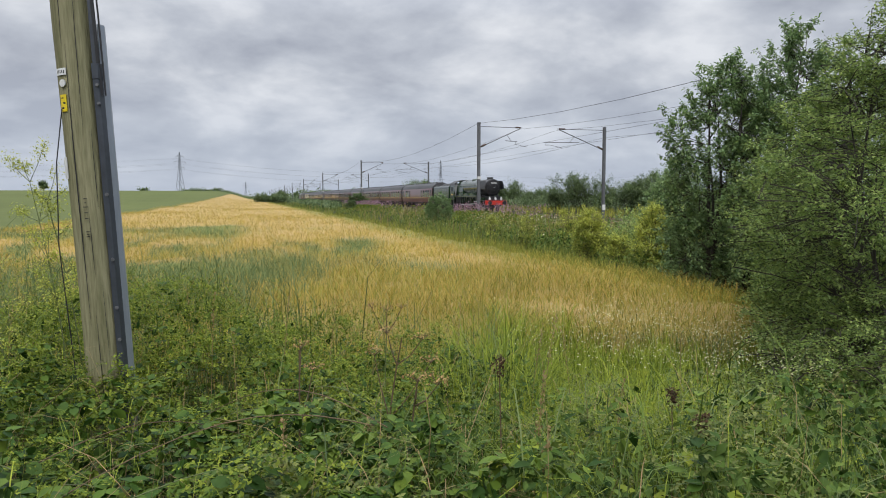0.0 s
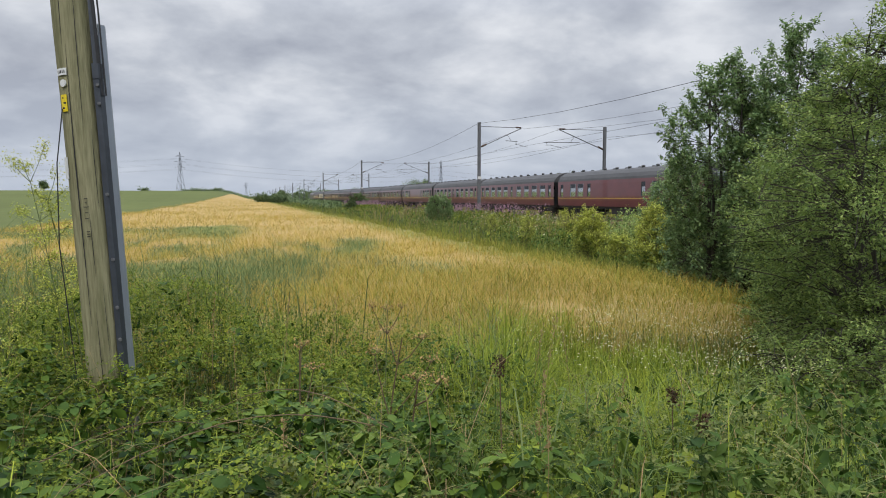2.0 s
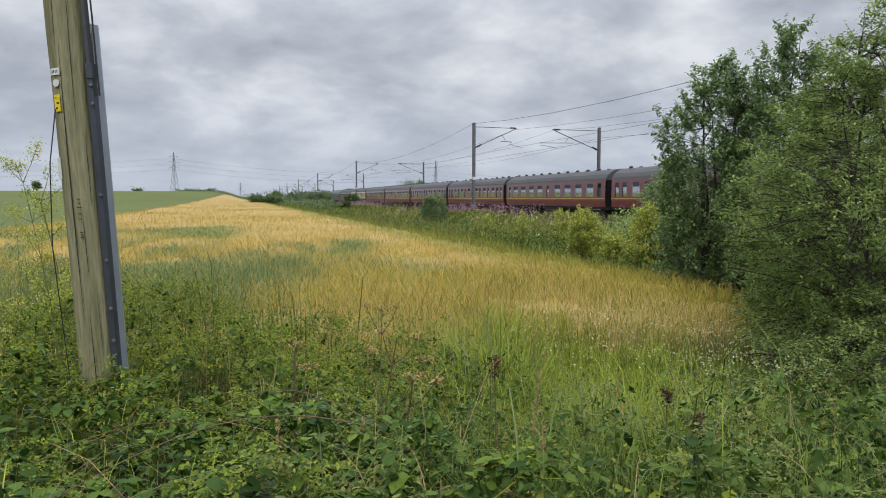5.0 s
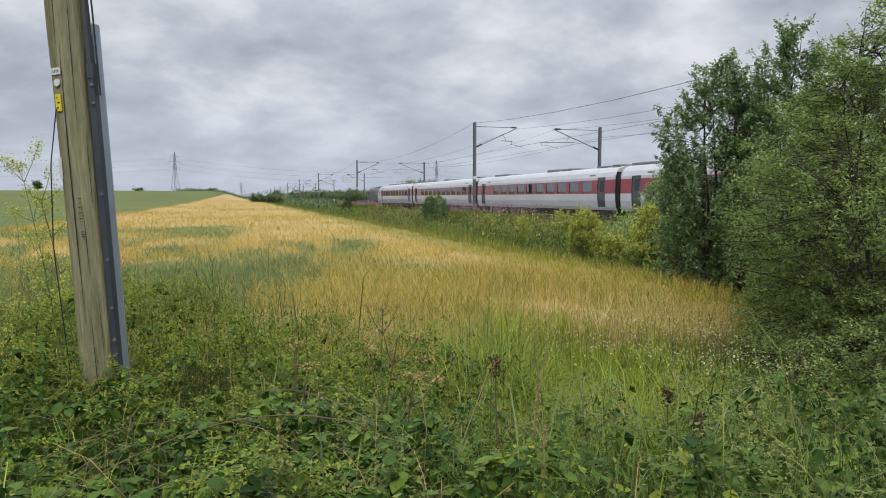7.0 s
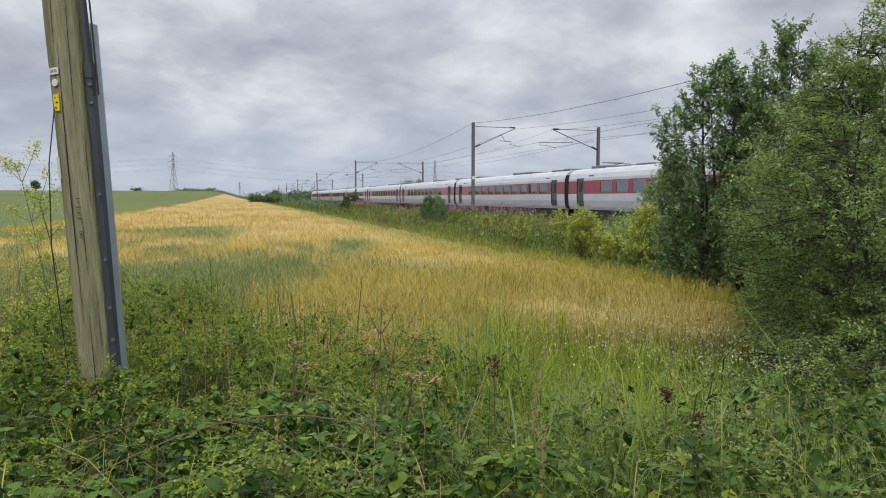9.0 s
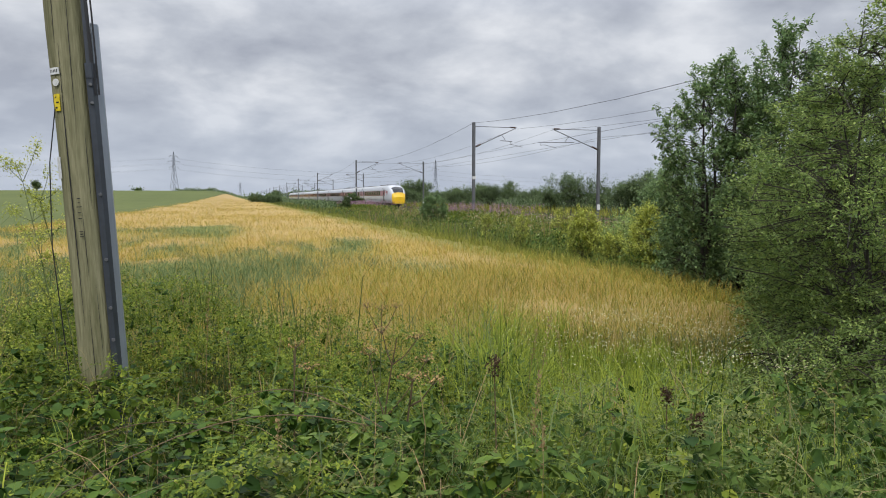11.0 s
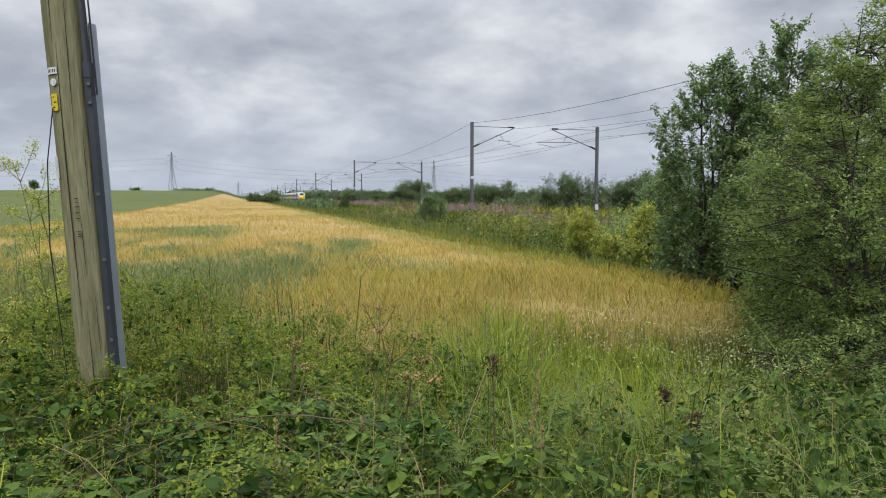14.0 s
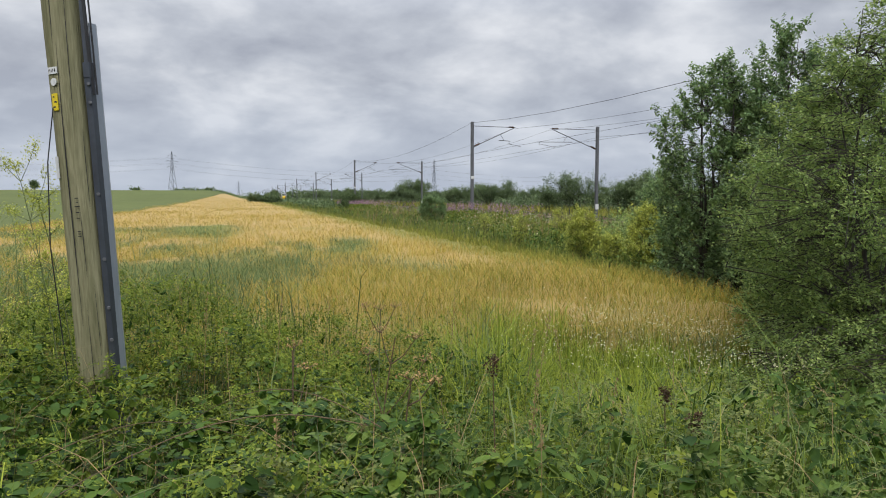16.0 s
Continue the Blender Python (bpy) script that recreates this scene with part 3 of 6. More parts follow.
def make_coach(upper, windows, label, backing_share=0.5, seed=1, vents=1):
    rnd = random.Random(seed)
    c = thing("passenger_coach", label, "railway coach", group="maroon coaches of the steam train")
    L = 9.62
    ztop = 2.98
    holes = [(y - w / 2, y + w / 2, 1.74, 2.74) for y, w in windows]
    for sd in (-1, 1):
        lo, up = Shape(), Shape()
        wall_with_holes(lo, lambda z: sd * coach_side(z), -L, L, .98, 1.42, [])
        wall_with_holes(lo, lambda z: sd * coach_side(z), -L, L, 1.42, 1.56, [])
        wall_with_holes(up, lambda z: sd * coach_side(z), -L, L, 1.56, ztop, holes)
        part("lower_side", lo, maroon, c)
        part("upper_side", up, upper, c)
        for z in (1.60,):
            part("lining_stripe", Shape().box(*sorted((sd * (coach_side(z) - .01), sd * (coach_side(z) + .006))), -L, L, z - .022, z + .022), lining, c, "yellow lining stripe")
        for y, w in windows:
            x = sd * (coach_side(2.2) - .045)
            fr = Shape()
            for a, b, zz0, zz1 in ((y - w / 2 - .02, y - w / 2 + .035, 1.72, 2.76), (y + w / 2 - .035, y + w / 2 + .02, 1.72, 2.76), (y - w / 2, y + w / 2, 2.40, 2.44)):
                fr.box(x - .03, x + .03, a, b, zz0, zz1)
            wn = part("window", fr, dark_metal if w < .7 else grey_metal, c)
            part("pane", Shape().box(x - .004, x + .004, y - w / 2, y + w / 2, 1.74, 2.42), pane_glass, wn)
            part("vent_light", Shape().box(x - .004, x + .004, y - w / 2, y + w / 2, 2.43, 2.74), dark_glass, wn)
            # pale panel added close behind the lower pane to whiten the window
            if rnd.random() < backing_share and w > .7:
                xx = sd * (coach_side(2.2) - .09)
                part("curtain", Shape().box(*sorted((xx, xx - sd * .02)), y - w / 2 - .05, y + w / 2 + .05, 1.72, 2.40), backing, wn, "pale panel behind the lower pane")
    # roof: a shallow arch
    prof = [(-1.375, ztop), (-1.33, 3.14), (-1.15, 3.42), (-.8, 3.66), (-.4, 3.79), (0, 3.83), (.4, 3.79), (.8, 3.66), (1.15, 3.42), (1.33, 3.14), (1.375, ztop)]
    part("roof", Shape().sweep(prof, -L - .03, L + .03), roof_grey, c, smooth=False)
    for k in range(11):
        if rnd.random() < .85:
            y = -L + .9 + k * 1.74
            for sx in (-.42, .42):
                part("roof_vent", Shape().tube([(sx, y, 3.76), (sx, y, 3.88), (sx, y, 3.93)], [.10, .15, .10], 8), roof_grey, c)
    part("end_wall", Shape().box(-1.30, 1.30, -L - .01, -L + .04, .98, 2.98).box(-.95, .95, -L - .012, -L + .04, 2.98, 3.5), loco_black, c)
    part("end_wall", Shape().box(-1.30, 1.30, L - .04, L + .01, .98, 2.98).box(-.95, .95, L - .04, L + .012, 2.98, 3.5), loco_black, c)
    for k in (-1, 1):
        g = Shape()
        for j in range(4):
            y = k * (L + .06 + j * .1)
            g.box(-.55 - .04 * (j % 2), .55 + .04 * (j % 2), *sorted((y, y + k * .08)), 1.05, 3.25)
        part("gangway", g, rubber, c, "black folding gangway bellows")
        for sx in (-.87, .87):
            part("buffer", Shape().tube([(sx, k * L, 1.06), (sx, k * (L + .33), 1.06), (sx, k * (L + .34), 1.06), (sx, k * (L + .38), 1.06)], [.09, .09, .22, .22], 10), underframe, c)
    part("floor", Shape().box(-1.28, 1.28, -L + .05, L - .05, 1.08, 1.16), interior, c)
    part("partition", Shape().box(-.06, .02, -L + .1, L - .1, 1.16, 1.75), interior, c)
    part("solebar", Shape().box(-1.22, 1.22, -L, L, .80, .99), underframe, c)
    part("battery_box", Shape().box(-1.2, -.5, -1.6, 1.1, .42, .8, .03), underframe, c)
    part("battery_box", Shape().box(.5, 1.2, -.6, 1.9, .42, .8, .03), underframe, c)
    part("truss", Shape().tube([(-1.0, -5, .8), (-1.0, -2.4, .5), (-1.0, 2.4, .5), (-1.0, 5, .8)], .04, 5), underframe, c)
    for y in (-7.1, 7.1):
        bogie(c, y)
    return c


def coach_windows(kind):
    if kind == "open":
        return [(-8.75, .55), (-7.3, 1.15), (-5.45, 1.15), (-3.6, 1.15), (-1.75, 1.15), (.1, .5), (1.75, 1.15), (3.6, 1.15), (5.45, 1.15), (7.3, 1.15), (8.75, .55)]
    if kind == "corridor":
        return [(-8.9, .5), (-7.9, .6), (-6.6, .95), (-5.2, .55), (-4.0, .95), (-2.6, .55), (-1.4, .95), (0, .55), (1.3, .95), (2.6, .55), (3.9, .95), (5.2, .55), (6.5, .95), (7.9, .6), (8.9, .5)]
    return [(-8.9, .5), (-7.4, .95), (-6.1, .95), (-4.8, .95), (-3.3, .5), (4.2, .5), (5.6, .95), (6.9, .95), (8.9, .5)]


# ---- steam locomotive and tender ----
def make_loco():
    """Front end at y = 0, running towards -y; the cab's back at y = 13.4."""
    e = thing("steam_locomotive", "dark green express steam locomotive with black smokebox and red buffer beam", "steam locomotive")
    zc = 2.83

    def barrel(name, pts, mate, label=""):
        part(name, Shape().rings([[(r * math.cos(a), y, z + r * math.sin(a)) for a in [2 * math.pi * j / 36 for j in range(36)]] for y, z, r in pts], True), mate, e, label, smooth=False)

    barrel("smokebox", [(.95, zc, .80), (1.0, zc, .93), (1.1, zc, .95), (3.2, zc, .95)], loco_black, "black smokebox")
    barrel("boiler", [(3.2, zc, .935), (6.0, zc - .0, .97), (9.0, zc - .0, 1.0)], loco_green, "green boiler barrel")
    # wide firebox
    fb = [(-1.02, 1.75), (-1.06, 2.4), (-1.02, 2.85), (-.9, 3.3), (-.6, 3.65), (-.25, 3.80), (.25, 3.80), (.6, 3.65), (.9, 3.3), (1.02, 2.85), (1.06, 2.4), (1.02, 1.75)]
    part("firebox", Shape().sweep(fb, 9.0, 11.6), loco_green, e)
    for y in (3.2, 4.9, 6.6, 8.2, 9.0):
        barrel("boiler_band", [(y - .02, zc, .948 + (y - 3.2) * .0113), (y + .02, zc, .948 + (y - 3.2) * .0113)], loco_green)
    door = part("smokebox_door", Shape().rings([[(r * math.cos(a), y, zc - .05 + r * math.sin(a)) for a in [2 * math.pi * j / 30 for j in range(30)]] for y, r in ((.96, .70), (.88, .66), (.80, .4), (.78, .05))], True), loco_black, e)
    for z in (zc - .3, zc + .2):
        part("hinge_strap", Shape().box(-.62, .62, .755, .80, z - .03, z + .03), loco_black, door)
    part("door_dart", Shape().tube([(0, .80, zc - .05), (0, .66, zc - .05)], .03, 6).tube([(0, .68, zc - .05), (.18, .68, zc + .1)], .015, 5), bright, door, "bright steel handle")
    part("headboard", Shape().box(-.30, .30, .70, .72, zc + .42, zc + .56, .005), white_plate, e, "pale headboard with unreadable lettering")
    part("print", Shape().box(-.24, .24, .692, .698, zc + .46, zc + .52), ink, e, "unreadable dark print")
    part("chimney", Shape().tube([(0, 2.0, 3.70), (0, 2.0, 3.82), (0, 2.0, 3.92), (0, 2.0, 3.97), (0, 2.0, 4.0)], [.46, .36, .34, .40, .38], 20), loco_black, e)
    part("dome", Shape().tube([(0, 7.0, 3.74), (0, 7.0, 3.86), (0, 7.0, 3.93), (0, 7.0, 3.96)], [.50, .46, .34, .12], 18), loco_green, e)
    for x in (-.2, .2):
        part("safety_valve", Shape().tube([(x, 10.2, 3.76), (x, 10.2, 3.98)], [.09, .07], 8), bright, e)
    # smoke deflectors
    for sx in (-1, 1):
        part("smoke_deflector", Shape().rings([[(sx * (1.12 + k), .55, 2.62), (sx * (1.12 + k), 2.75, 2.62), (sx * (1.10 + k), 2.8, 3.1), (sx * (1.0 + k), 2.7, 3.58), (sx * (1.0 + k), .72, 3.58), (sx * (1.10 + k), .5, 3.1)] for k in (0, .02)], True), loco_black, e)
        part("deflector_bracket", Shape().tube([(sx * 1.1, 1.4, 3.0), (sx * .9, 1.4, 3.0)], .025, 5).tube([(sx * 1.05, 2.2, 3.3), (sx * .8, 2.2, 3.3)], .025, 5), loco_black, e)
        part("handrail", Shape().tube([(sx * 1.02, 3.0, 3.12), (sx * 1.06, 11.4, 3.16)], .022, 5), bright, e)
        # running plate, stepping down at both ends
        part("running_plate", Shape().box(*sorted((sx * .75, sx * 1.33)), 2.9, 11.3, 1.83, 1.90, .01).box(*sorted((sx * .75, sx * 1.33)), .15, 2.4, 1.28, 1.34, .01), loco_black, e)
        part("plate_curve", Shape().rings([[(sx * .75, y, z), (sx * 1.33, y, z), (sx * 1.33, y, z + .06), (sx * .75, y, z + .06)] for y, z in ((2.3, 1.28), (2.6, 1.38), (2.8, 1.6), (2.95, 1.83))], True), loco_black, e)
        part("valance", Shape().box(*sorted((sx * 1.30, sx * 1.335)), 2.95, 11.3, 1.70, 1.83), loco_green, e)
        for y in (5.2, 7.35, 9.55):
            pts = [(y + 1.12 * math.cos(a), 1.02 + 1.20 * math.sin(a)) for a in np.linspace(.78, math.pi - .78, 12)]
            sp = Shape().rings([[(sx * x, yy, zz) for yy, zz in pts] + [(sx * x, pts[-1][0], 1.88), (sx * x, pts[0][0], 1.88)] for x in (.75, 1.24)], True)
            part("splasher", sp, loco_green, e)
        part("outside_cylinder", Shape().tube([(sx * 1.12, 1.5, 1.0), (sx * 1.12, 2.6, 1.0)], .34, 16).box(*sorted((sx * .8, sx * 1.3)), 1.45, 2.65, 1.2, 1.6, .05), loco_green, e)
        part("steam_pipe", Shape().tube([(sx * 1.08, 2.15, 1.5), (sx * .98, 2.5, 2.3), (sx * .8, 2.7, 2.7)], [.13, .12, .12], 10), loco_black, e)
        part("coupling_rod", Shape().box(*sorted((sx * 1.10, sx * 1.16)), 5.2, 9.55, .72, .84, .02), bright, e)
        part("connecting_rod", Shape().rings([[(sx * x, 2.6, 1.02), (sx * x, 2.6, .94), (sx * x, 7.35, .72), (sx * x, 7.35, .86)] for x in (1.20, 1.26)], True), bright, e)
        part("slide_bar", Shape().box(*sorted((sx * 1.08, sx * 1.2)), 2.6, 4.2, 1.12, 1.2, .01), bright, e)
        # cab side with a window
        cs = Shape()
        wall_with_holes(cs, lambda z: sx * (1.36 - .05 * max(0, z - 2.6)), 11.55, 13.35, 1.35, 3.28, [(12.0, 12.45, 2.45, 2.98), (12.6, 13.0, 2.45, 2.98)])
        cab = part("cab_side", cs, loco_green, e, "green cab side sheet")
        for a in (12.0, 12.6):
            part("window_pane", Shape().box(*sorted((sx * 1.33, sx * 1.34)), a, a + .42, 2.45, 2.98), dark_glass, cab)
        part("cab_number", Shape().box(*sorted((sx * 1.362, sx * 1.368)), 12.1, 12.9, 1.98, 2.12), lining, cab, "pale unreadable number")
        part("cab_front", Shape().rings([[(sx * .6, 11.5 + k, 1.9), (sx * 1.36, 11.0 + k, 1.9), (sx * 1.36, 11.55 + k, 3.0), (sx * .9, 11.5 + k, 3.4)] for k in (0, .04)], True), diesel_dark, e)
        part("buffer", Shape().tube([(sx * .87, .05, 1.06), (sx * .87, -.42, 1.06), (sx * .87, -.43, 1.06), (sx * .87, -.49, 1.06)], [.13, .11, .23, .22], 14), loco_black, e)
        part("footstep", Shape().box(*sorted((sx * 1.0, sx * 1.3)), 12.2, 12.7, .5, .55).box(*sorted((sx * 1.15, sx * 1.18)), 12.2, 12.7, .5, 1.4), loco_black, e)
    part("cab_roof", Shape().rings([[(x, y, z) for x, z in [(-1.36, 3.25), (-1.22, 3.52), (-.8, 3.78), (-.3, 3.9), (.3, 3.9), (.8, 3.78), (1.22, 3.52), (1.36, 3.25), (1.33, 3.22), (.8, 3.72), (-.8, 3.72), (-1.33, 3.22)]] for y in (11.5, 13.7)], True), loco_black, e)
    part("buffer_beam", Shape().box(-1.3, 1.3, .02, .14, .84, 1.30, .015), signal_red, e, "bright red buffer beam")
    part("front_frame", Shape().rings([[(x, .14, 1.3), (x, .14, 1.45), (x, 1.3, 1.9), (x, 1.3, 1.3)] for x in (-.55, .55)], True), loco_black, e)
    part("coupling_hook", Shape().tube([(0, .02, 1.05), (0, -.3, 1.0), (0, -.35, .75), (0, -.25, .5)], .045, 6), loco_black, e)
    for x in (-.7, 0, .7):
        lm = part("head_lamp", Shape().box(x - .1, x + .1, .1, .3, 1.36, 1.62, .02).tube([(x, .2, 1.62), (x, .2, 1.72)], .06, 8), lamp_white, e, "white oil lamp")
        part("lens", Shape().disc((x, .095, 1.5), (0, 1, 0), .07, .02, 12), bright, lm)
    part("main_frame", Shape().box(-.62, .62, .3, 13.2, .55, 1.8), loco_black, e)
    fr = Shape()
    for y in (1.5, 3.4):
        for sx in (-.75, .75):
            fr.disc((sx, y, .48), (1, 0, 0), .48, .12, 20)
    part("front_bogie", fr.box(-.85, .85, .9, 4.0, .45, .65), loco_black, e)
    for sx in (-.75, .75):
        part("trailing_wheel", Shape().disc((sx, 12.2, .56), (1, 0, 0), .56, .12, 20), loco_black, e)
    drivers = []
    for y in (5.2, 7.35, 9.55):
        w = Shape()
        for sx in (-.75, .75):
            ring = []
            for r, x in ((1.015, -.06), (1.015, .06), (.88, .06), (.88, -.06)):
                ring.append([(sx + x, r * math.cos(a), r * math.sin(a)) for a in [2 * math.pi * j / 32 for j in range(32)]])
            w.rings(ring + [ring[0]])
            for j in range(16):
                a = 2 * math.pi * j / 16
                w.tube([(sx, .15 * math.cos(a), .15 * math.sin(a)), (sx, .9 * math.cos(a), .9 * math.sin(a))], .03, 4)
            w.disc((sx, 0, 0), (1, 0, 0), .18, .2, 14)
            w.disc((sx * 1.25, .0, -.30), (1, 0, 0), .1, .25, 10)
        w.tube([(-.85, 0, 0), (.85, 0, 0)], .1, 10)
        drivers.append((part("driving_wheel", w, loco_green, e, "green spoked driving wheel", place=pose(0, y, 1.02)), y))
    return e, drivers


def make_tender():
    """Front at y = 0, back at y = 7.8."""
    t = thing("locomotive_tender", "dark green coal tender coupled behind the steam locomotive", "tender")
    body = [(-1.30, 1.30), (-1.34, 1.45), (-1.34, 2.9), (-1.30, 3.08), (-1.18, 3.2), (1.18, 3.2), (1.30, 3.08), (1.34, 2.9), (1.34, 1.45), (1.30, 1.30)]
    part("tank", Shape().sweep(body, .35, 7.7), loco_green, t)
    part("beading", Shape().box(-1.355, -1.338, .5, 7.6, 2.86, 2.9).box(1.338, 1.355, .5, 7.6, 2.86, 2.9).box(-1.355, -1.338, .5, 7.6, 1.5, 1.53), loco_black, t)
    rnd = random.Random(7)
    heap = [[(x, y, 3.18 + .38 * math.sin(math.pi * (x + 1.2) / 2.4) * (1 if .8 < y < 5.6 else .15) + rnd.uniform(-.06, .06)) for x in np.linspace(-1.15, 1.15, 12)] for y in np.linspace(.5, 6.2, 24)]
    part("coal_load", Shape().rings(heap, closed=False), coal, t, "heap of black coal")
    part("rear_deck", Shape().box(-1.15, 1.15, 6.3, 7.5, 3.2, 3.34, .04), loco_black, t)
    part("frame", Shape().box(-1.28, 1.28, .3, 7.7, .62, 1.3), loco_black, t)
    part("gangway", Shape().box(-.55, .55, 7.7, 8.1, 1.2, 3.2), rubber, t)
    for y in (1.2, 3.0, 4.8, 6.6):
        wheelset(t, y, .63)
        for sx in (-1.3, 1.3):
            part("axlebox", Shape().box(sx - .1, sx + .1, y - .18, y + .18, .5, .8, .03), loco_black, t)
    return t


def make_diesel():
    d = thing("diesel_locomotive", "dark diesel locomotive coupled at the back of the steam train", "diesel locomotive")
    prof = [(-1.28, 1.05), (-1.34, 1.3), (-1.34, 2.9), (-1.2, 3.25), (-.8, 3.6), (-.3, 3.78), (.3, 3.78), (.8, 3.6), (1.2, 3.25), (1.34, 2.9), (1.34, 1.3), (1.28, 1.05)]
    rings = []
    for y, k, dz in ((0, .90, -.55), (.5, .97, -.2), (1.5, 1, 0), (17.2, 1, 0), (18.2, .97, -.2), (18.7, .90, -.55)):
        rings.append([(x * k, y, z + (dz if z > 2 else 0) * (z - 2) / 1.78) for x, z in prof])
    part("body", Shape().rings(rings, True), diesel_dark, d)
    part("roof_grille", Shape().box(-.7, .7, 6.5, 9.5, 3.72, 3.86, .03).box(-.5, .5, 11, 13, 3.72, 3.84, .03), roof_grey, d)
    for k, sg in ((.35, 1), (18.35, -1)):
        part("cab_window", Shape().rings([[(-1.1, k - sg * .28, 2.35), (1.1, k - sg * .28, 2.35), (1.0, k, 2.95), (-1.0, k, 2.95)], [(-1.1, k - sg * .30, 2.35), (1.1, k - sg * .30, 2.35), (1.0, k - sg * .02, 2.95), (-1.0, k - sg * .02, 2.95)]], True), dark_glass, d)
    for sx in (-1, 1):
        for y in (1.7, 16.6):
            part("side_window", Shape().box(*sorted((sx * 1.335, sx * 1.35)), y, y + .7, 2.2, 2.75), dark_glass, d)
        part("side_grille", Shape().box(*sorted((sx * 1.335, sx * 1.36)), 6, 9.5, 2.2, 2.9), equip_grey, d)
    part("fuel_tank", Shape().box(-1.2, 1.2, 7, 12, .4, 1.05, .05), underframe, d)
    for y in (3.7, 15.0):
        bogie(d, y, 3.6, .55)
    return d


# ---- white and red electric train ----
E_PROF = [(-1.17, .84), (-1.28, 1.05), (-1.345, 1.45), (-1.355, 1.93), (-1.33, 2.95), (-1.24, 3.25), (-1.05, 3.47), (-.7, 3.61), (0, 3.66),
          (.7, 3.61), (1.05, 3.47), (1.24, 3.25), (1.33, 2.95), (1.355, 1.93), (1.345, 1.45), (1.28, 1.05), (1.17, .84)]


def e_side(z):
    pts = [(.84, 1.17), (1.05, 1.28), (1.45, 1.345), (1.93, 1.355), (2.95, 1.33), (3.25, 1.24)]
    return float(np.interp(z, [p[0] for p in pts], [p[1] for p in pts]))


def make_electric(nose=0, red=False, pantograph=False, seed=3):
    """One vehicle, 26 m; nose -1 or +1 tapers that end into a cab."""
    rnd = random.Random(seed)
    c = thing("electric_train_car", "white high-speed train car with dark window band and red stripe" if not nose else "white high-speed train end car with sloping yellow nose", "train car", group="cars of the electric train")
    y0, y1 = -12.72, 12.72
    if nose < 0:
        y0 = -8.6
    if nose > 0:
        y1 = 8.6
    doors = [(-11.0, .95), (11.0, .95)]
    if nose < 0:
        doors = [(-7.6, .95), (11.0, .95)]
    if nose > 0:
        doors = [(7.6, .95), (-11.0, .95)]
    wins = []
    y = doors[0][0] if doors[0][0] < doors[1][0] else doors[1][0]
    ya, yb = sorted(d[0] for d in doors)
    k = ya + 1.9
    while k < yb - 1.6:
        if not (red and k < ya + 3.2):
            wins.append((k, 1.36))
        k += 1.86
    for sd in (-1, 1):
        holes = [(y - w / 2, y + w / 2, .90, 3.02) for y, w in doors]
        up, lo2 = Shape(), Shape()
        for a, b in ((.84, 1.05), (1.05, 1.45), (1.45, 1.90)):
            wall_with_holes(lo2, lambda z: sd * e_side(z), y0, y1, a, b, [(h[0], h[1], a, b) for h in holes] if a > .9 else [])
        part("lower_side", lo2, train_white, c)
        wh = [(y - w / 2, y + w / 2, 1.98, 2.71) for y, w in wins]
        left, right = wins[0][0] - .95, wins[-1][0] + .95
        cuts = [(y0, ya - .475, 0), (ya + .475, left, 0), (left, right, 1), (right, yb - .475, 0), (yb + .475, y1, 0)]
        for a, b, glazed in cuts:
            if b - a > .05:
                s = Shape()
                wall_with_holes(s, lambda z: sd * e_side(z), a, b, 1.90, 2.78, wh if glazed else [])
                part("window_band" if glazed else "red_panel", s, train_red, c, "red window band" if glazed else "red side panel")
        for a, b in ((2.78, 2.95), (2.95, 3.25)):
            wall_with_holes(up, lambda z: sd * e_side(z), y0, y1, a, b, [(h[0], h[1], a, b) for h in holes] if a < 2.93 else [])
        part("upper_side", up, train_white, c)
        for y, w in wins:
            part("pane", Shape().box(*sorted((sd * 1.318, sd * 1.326)), y - w / 2, y + w / 2, 1.98, 2.71), train_glass, c, "dark tinted window")
        for y, w in doors:
            d = Shape()
            for a, b in ((.86, 1.05), (1.05, 1.45), (1.45, 1.93), (1.93, 2.95), (2.95, 3.0)):
                d.add([(sd * (e_side(a) - .035), y - w / 2, a), (sd * (e_side(a) - .035), y + w / 2, a), (sd * (e_side(b) - .035), y + w / 2, b), (sd * (e_side(b) - .035), y - w / 2, b)], [(0, 1, 2, 3)])
            door = part("door", d, door_grey, c, "dark grey sliding door")
            part("pane", Shape().box(*sorted((sd * 1.312, sd * 1.318)), y - .26, y + .26, 2.0, 2.75), dark_glass, door)
        for y in (ya + 1.2, yb - 1.4):
            part("side_display", Shape().box(*sorted((sd * 1.27, sd * 1.30)), y - .35, y + .35, 2.98, 3.14), equip_grey, c, "dark destination display")
    roof = [p for p in E_PROF if p[1] >= 3.25]
    part("roof", Shape().sweep(roof, y0, y1), roof_pale, c)
    part("floor", Shape().box(-1.2, 1.2, y0 + .1, y1 - .1, 1.0, 1.1), interior, c)
    part("seat_rows", Shape().box(-1.1, -.3, y0 + 2.5, y1 - 2.5, 1.1, 2.15).box(.3, 1.1, y0 + 2.5, y1 - 2.5, 1.1, 2.15), interior, c)
    k = y0 + 1.5
    while k < y1 - 3:
        ln = rnd.uniform(1.5, 3.2)
        if rnd.random() < .6:
            part("roof_equipment", Shape().box(-.75, .75, k, k + ln, 3.6, 3.6 + rnd.uniform(.08, .18), .03), equip_grey, c)
        k += ln + .5
    part("roof_equipment", Shape().box(-.8, .8, y0 + .4, y0 + 1.3, 3.58, 3.75, .03), equip_grey, c)
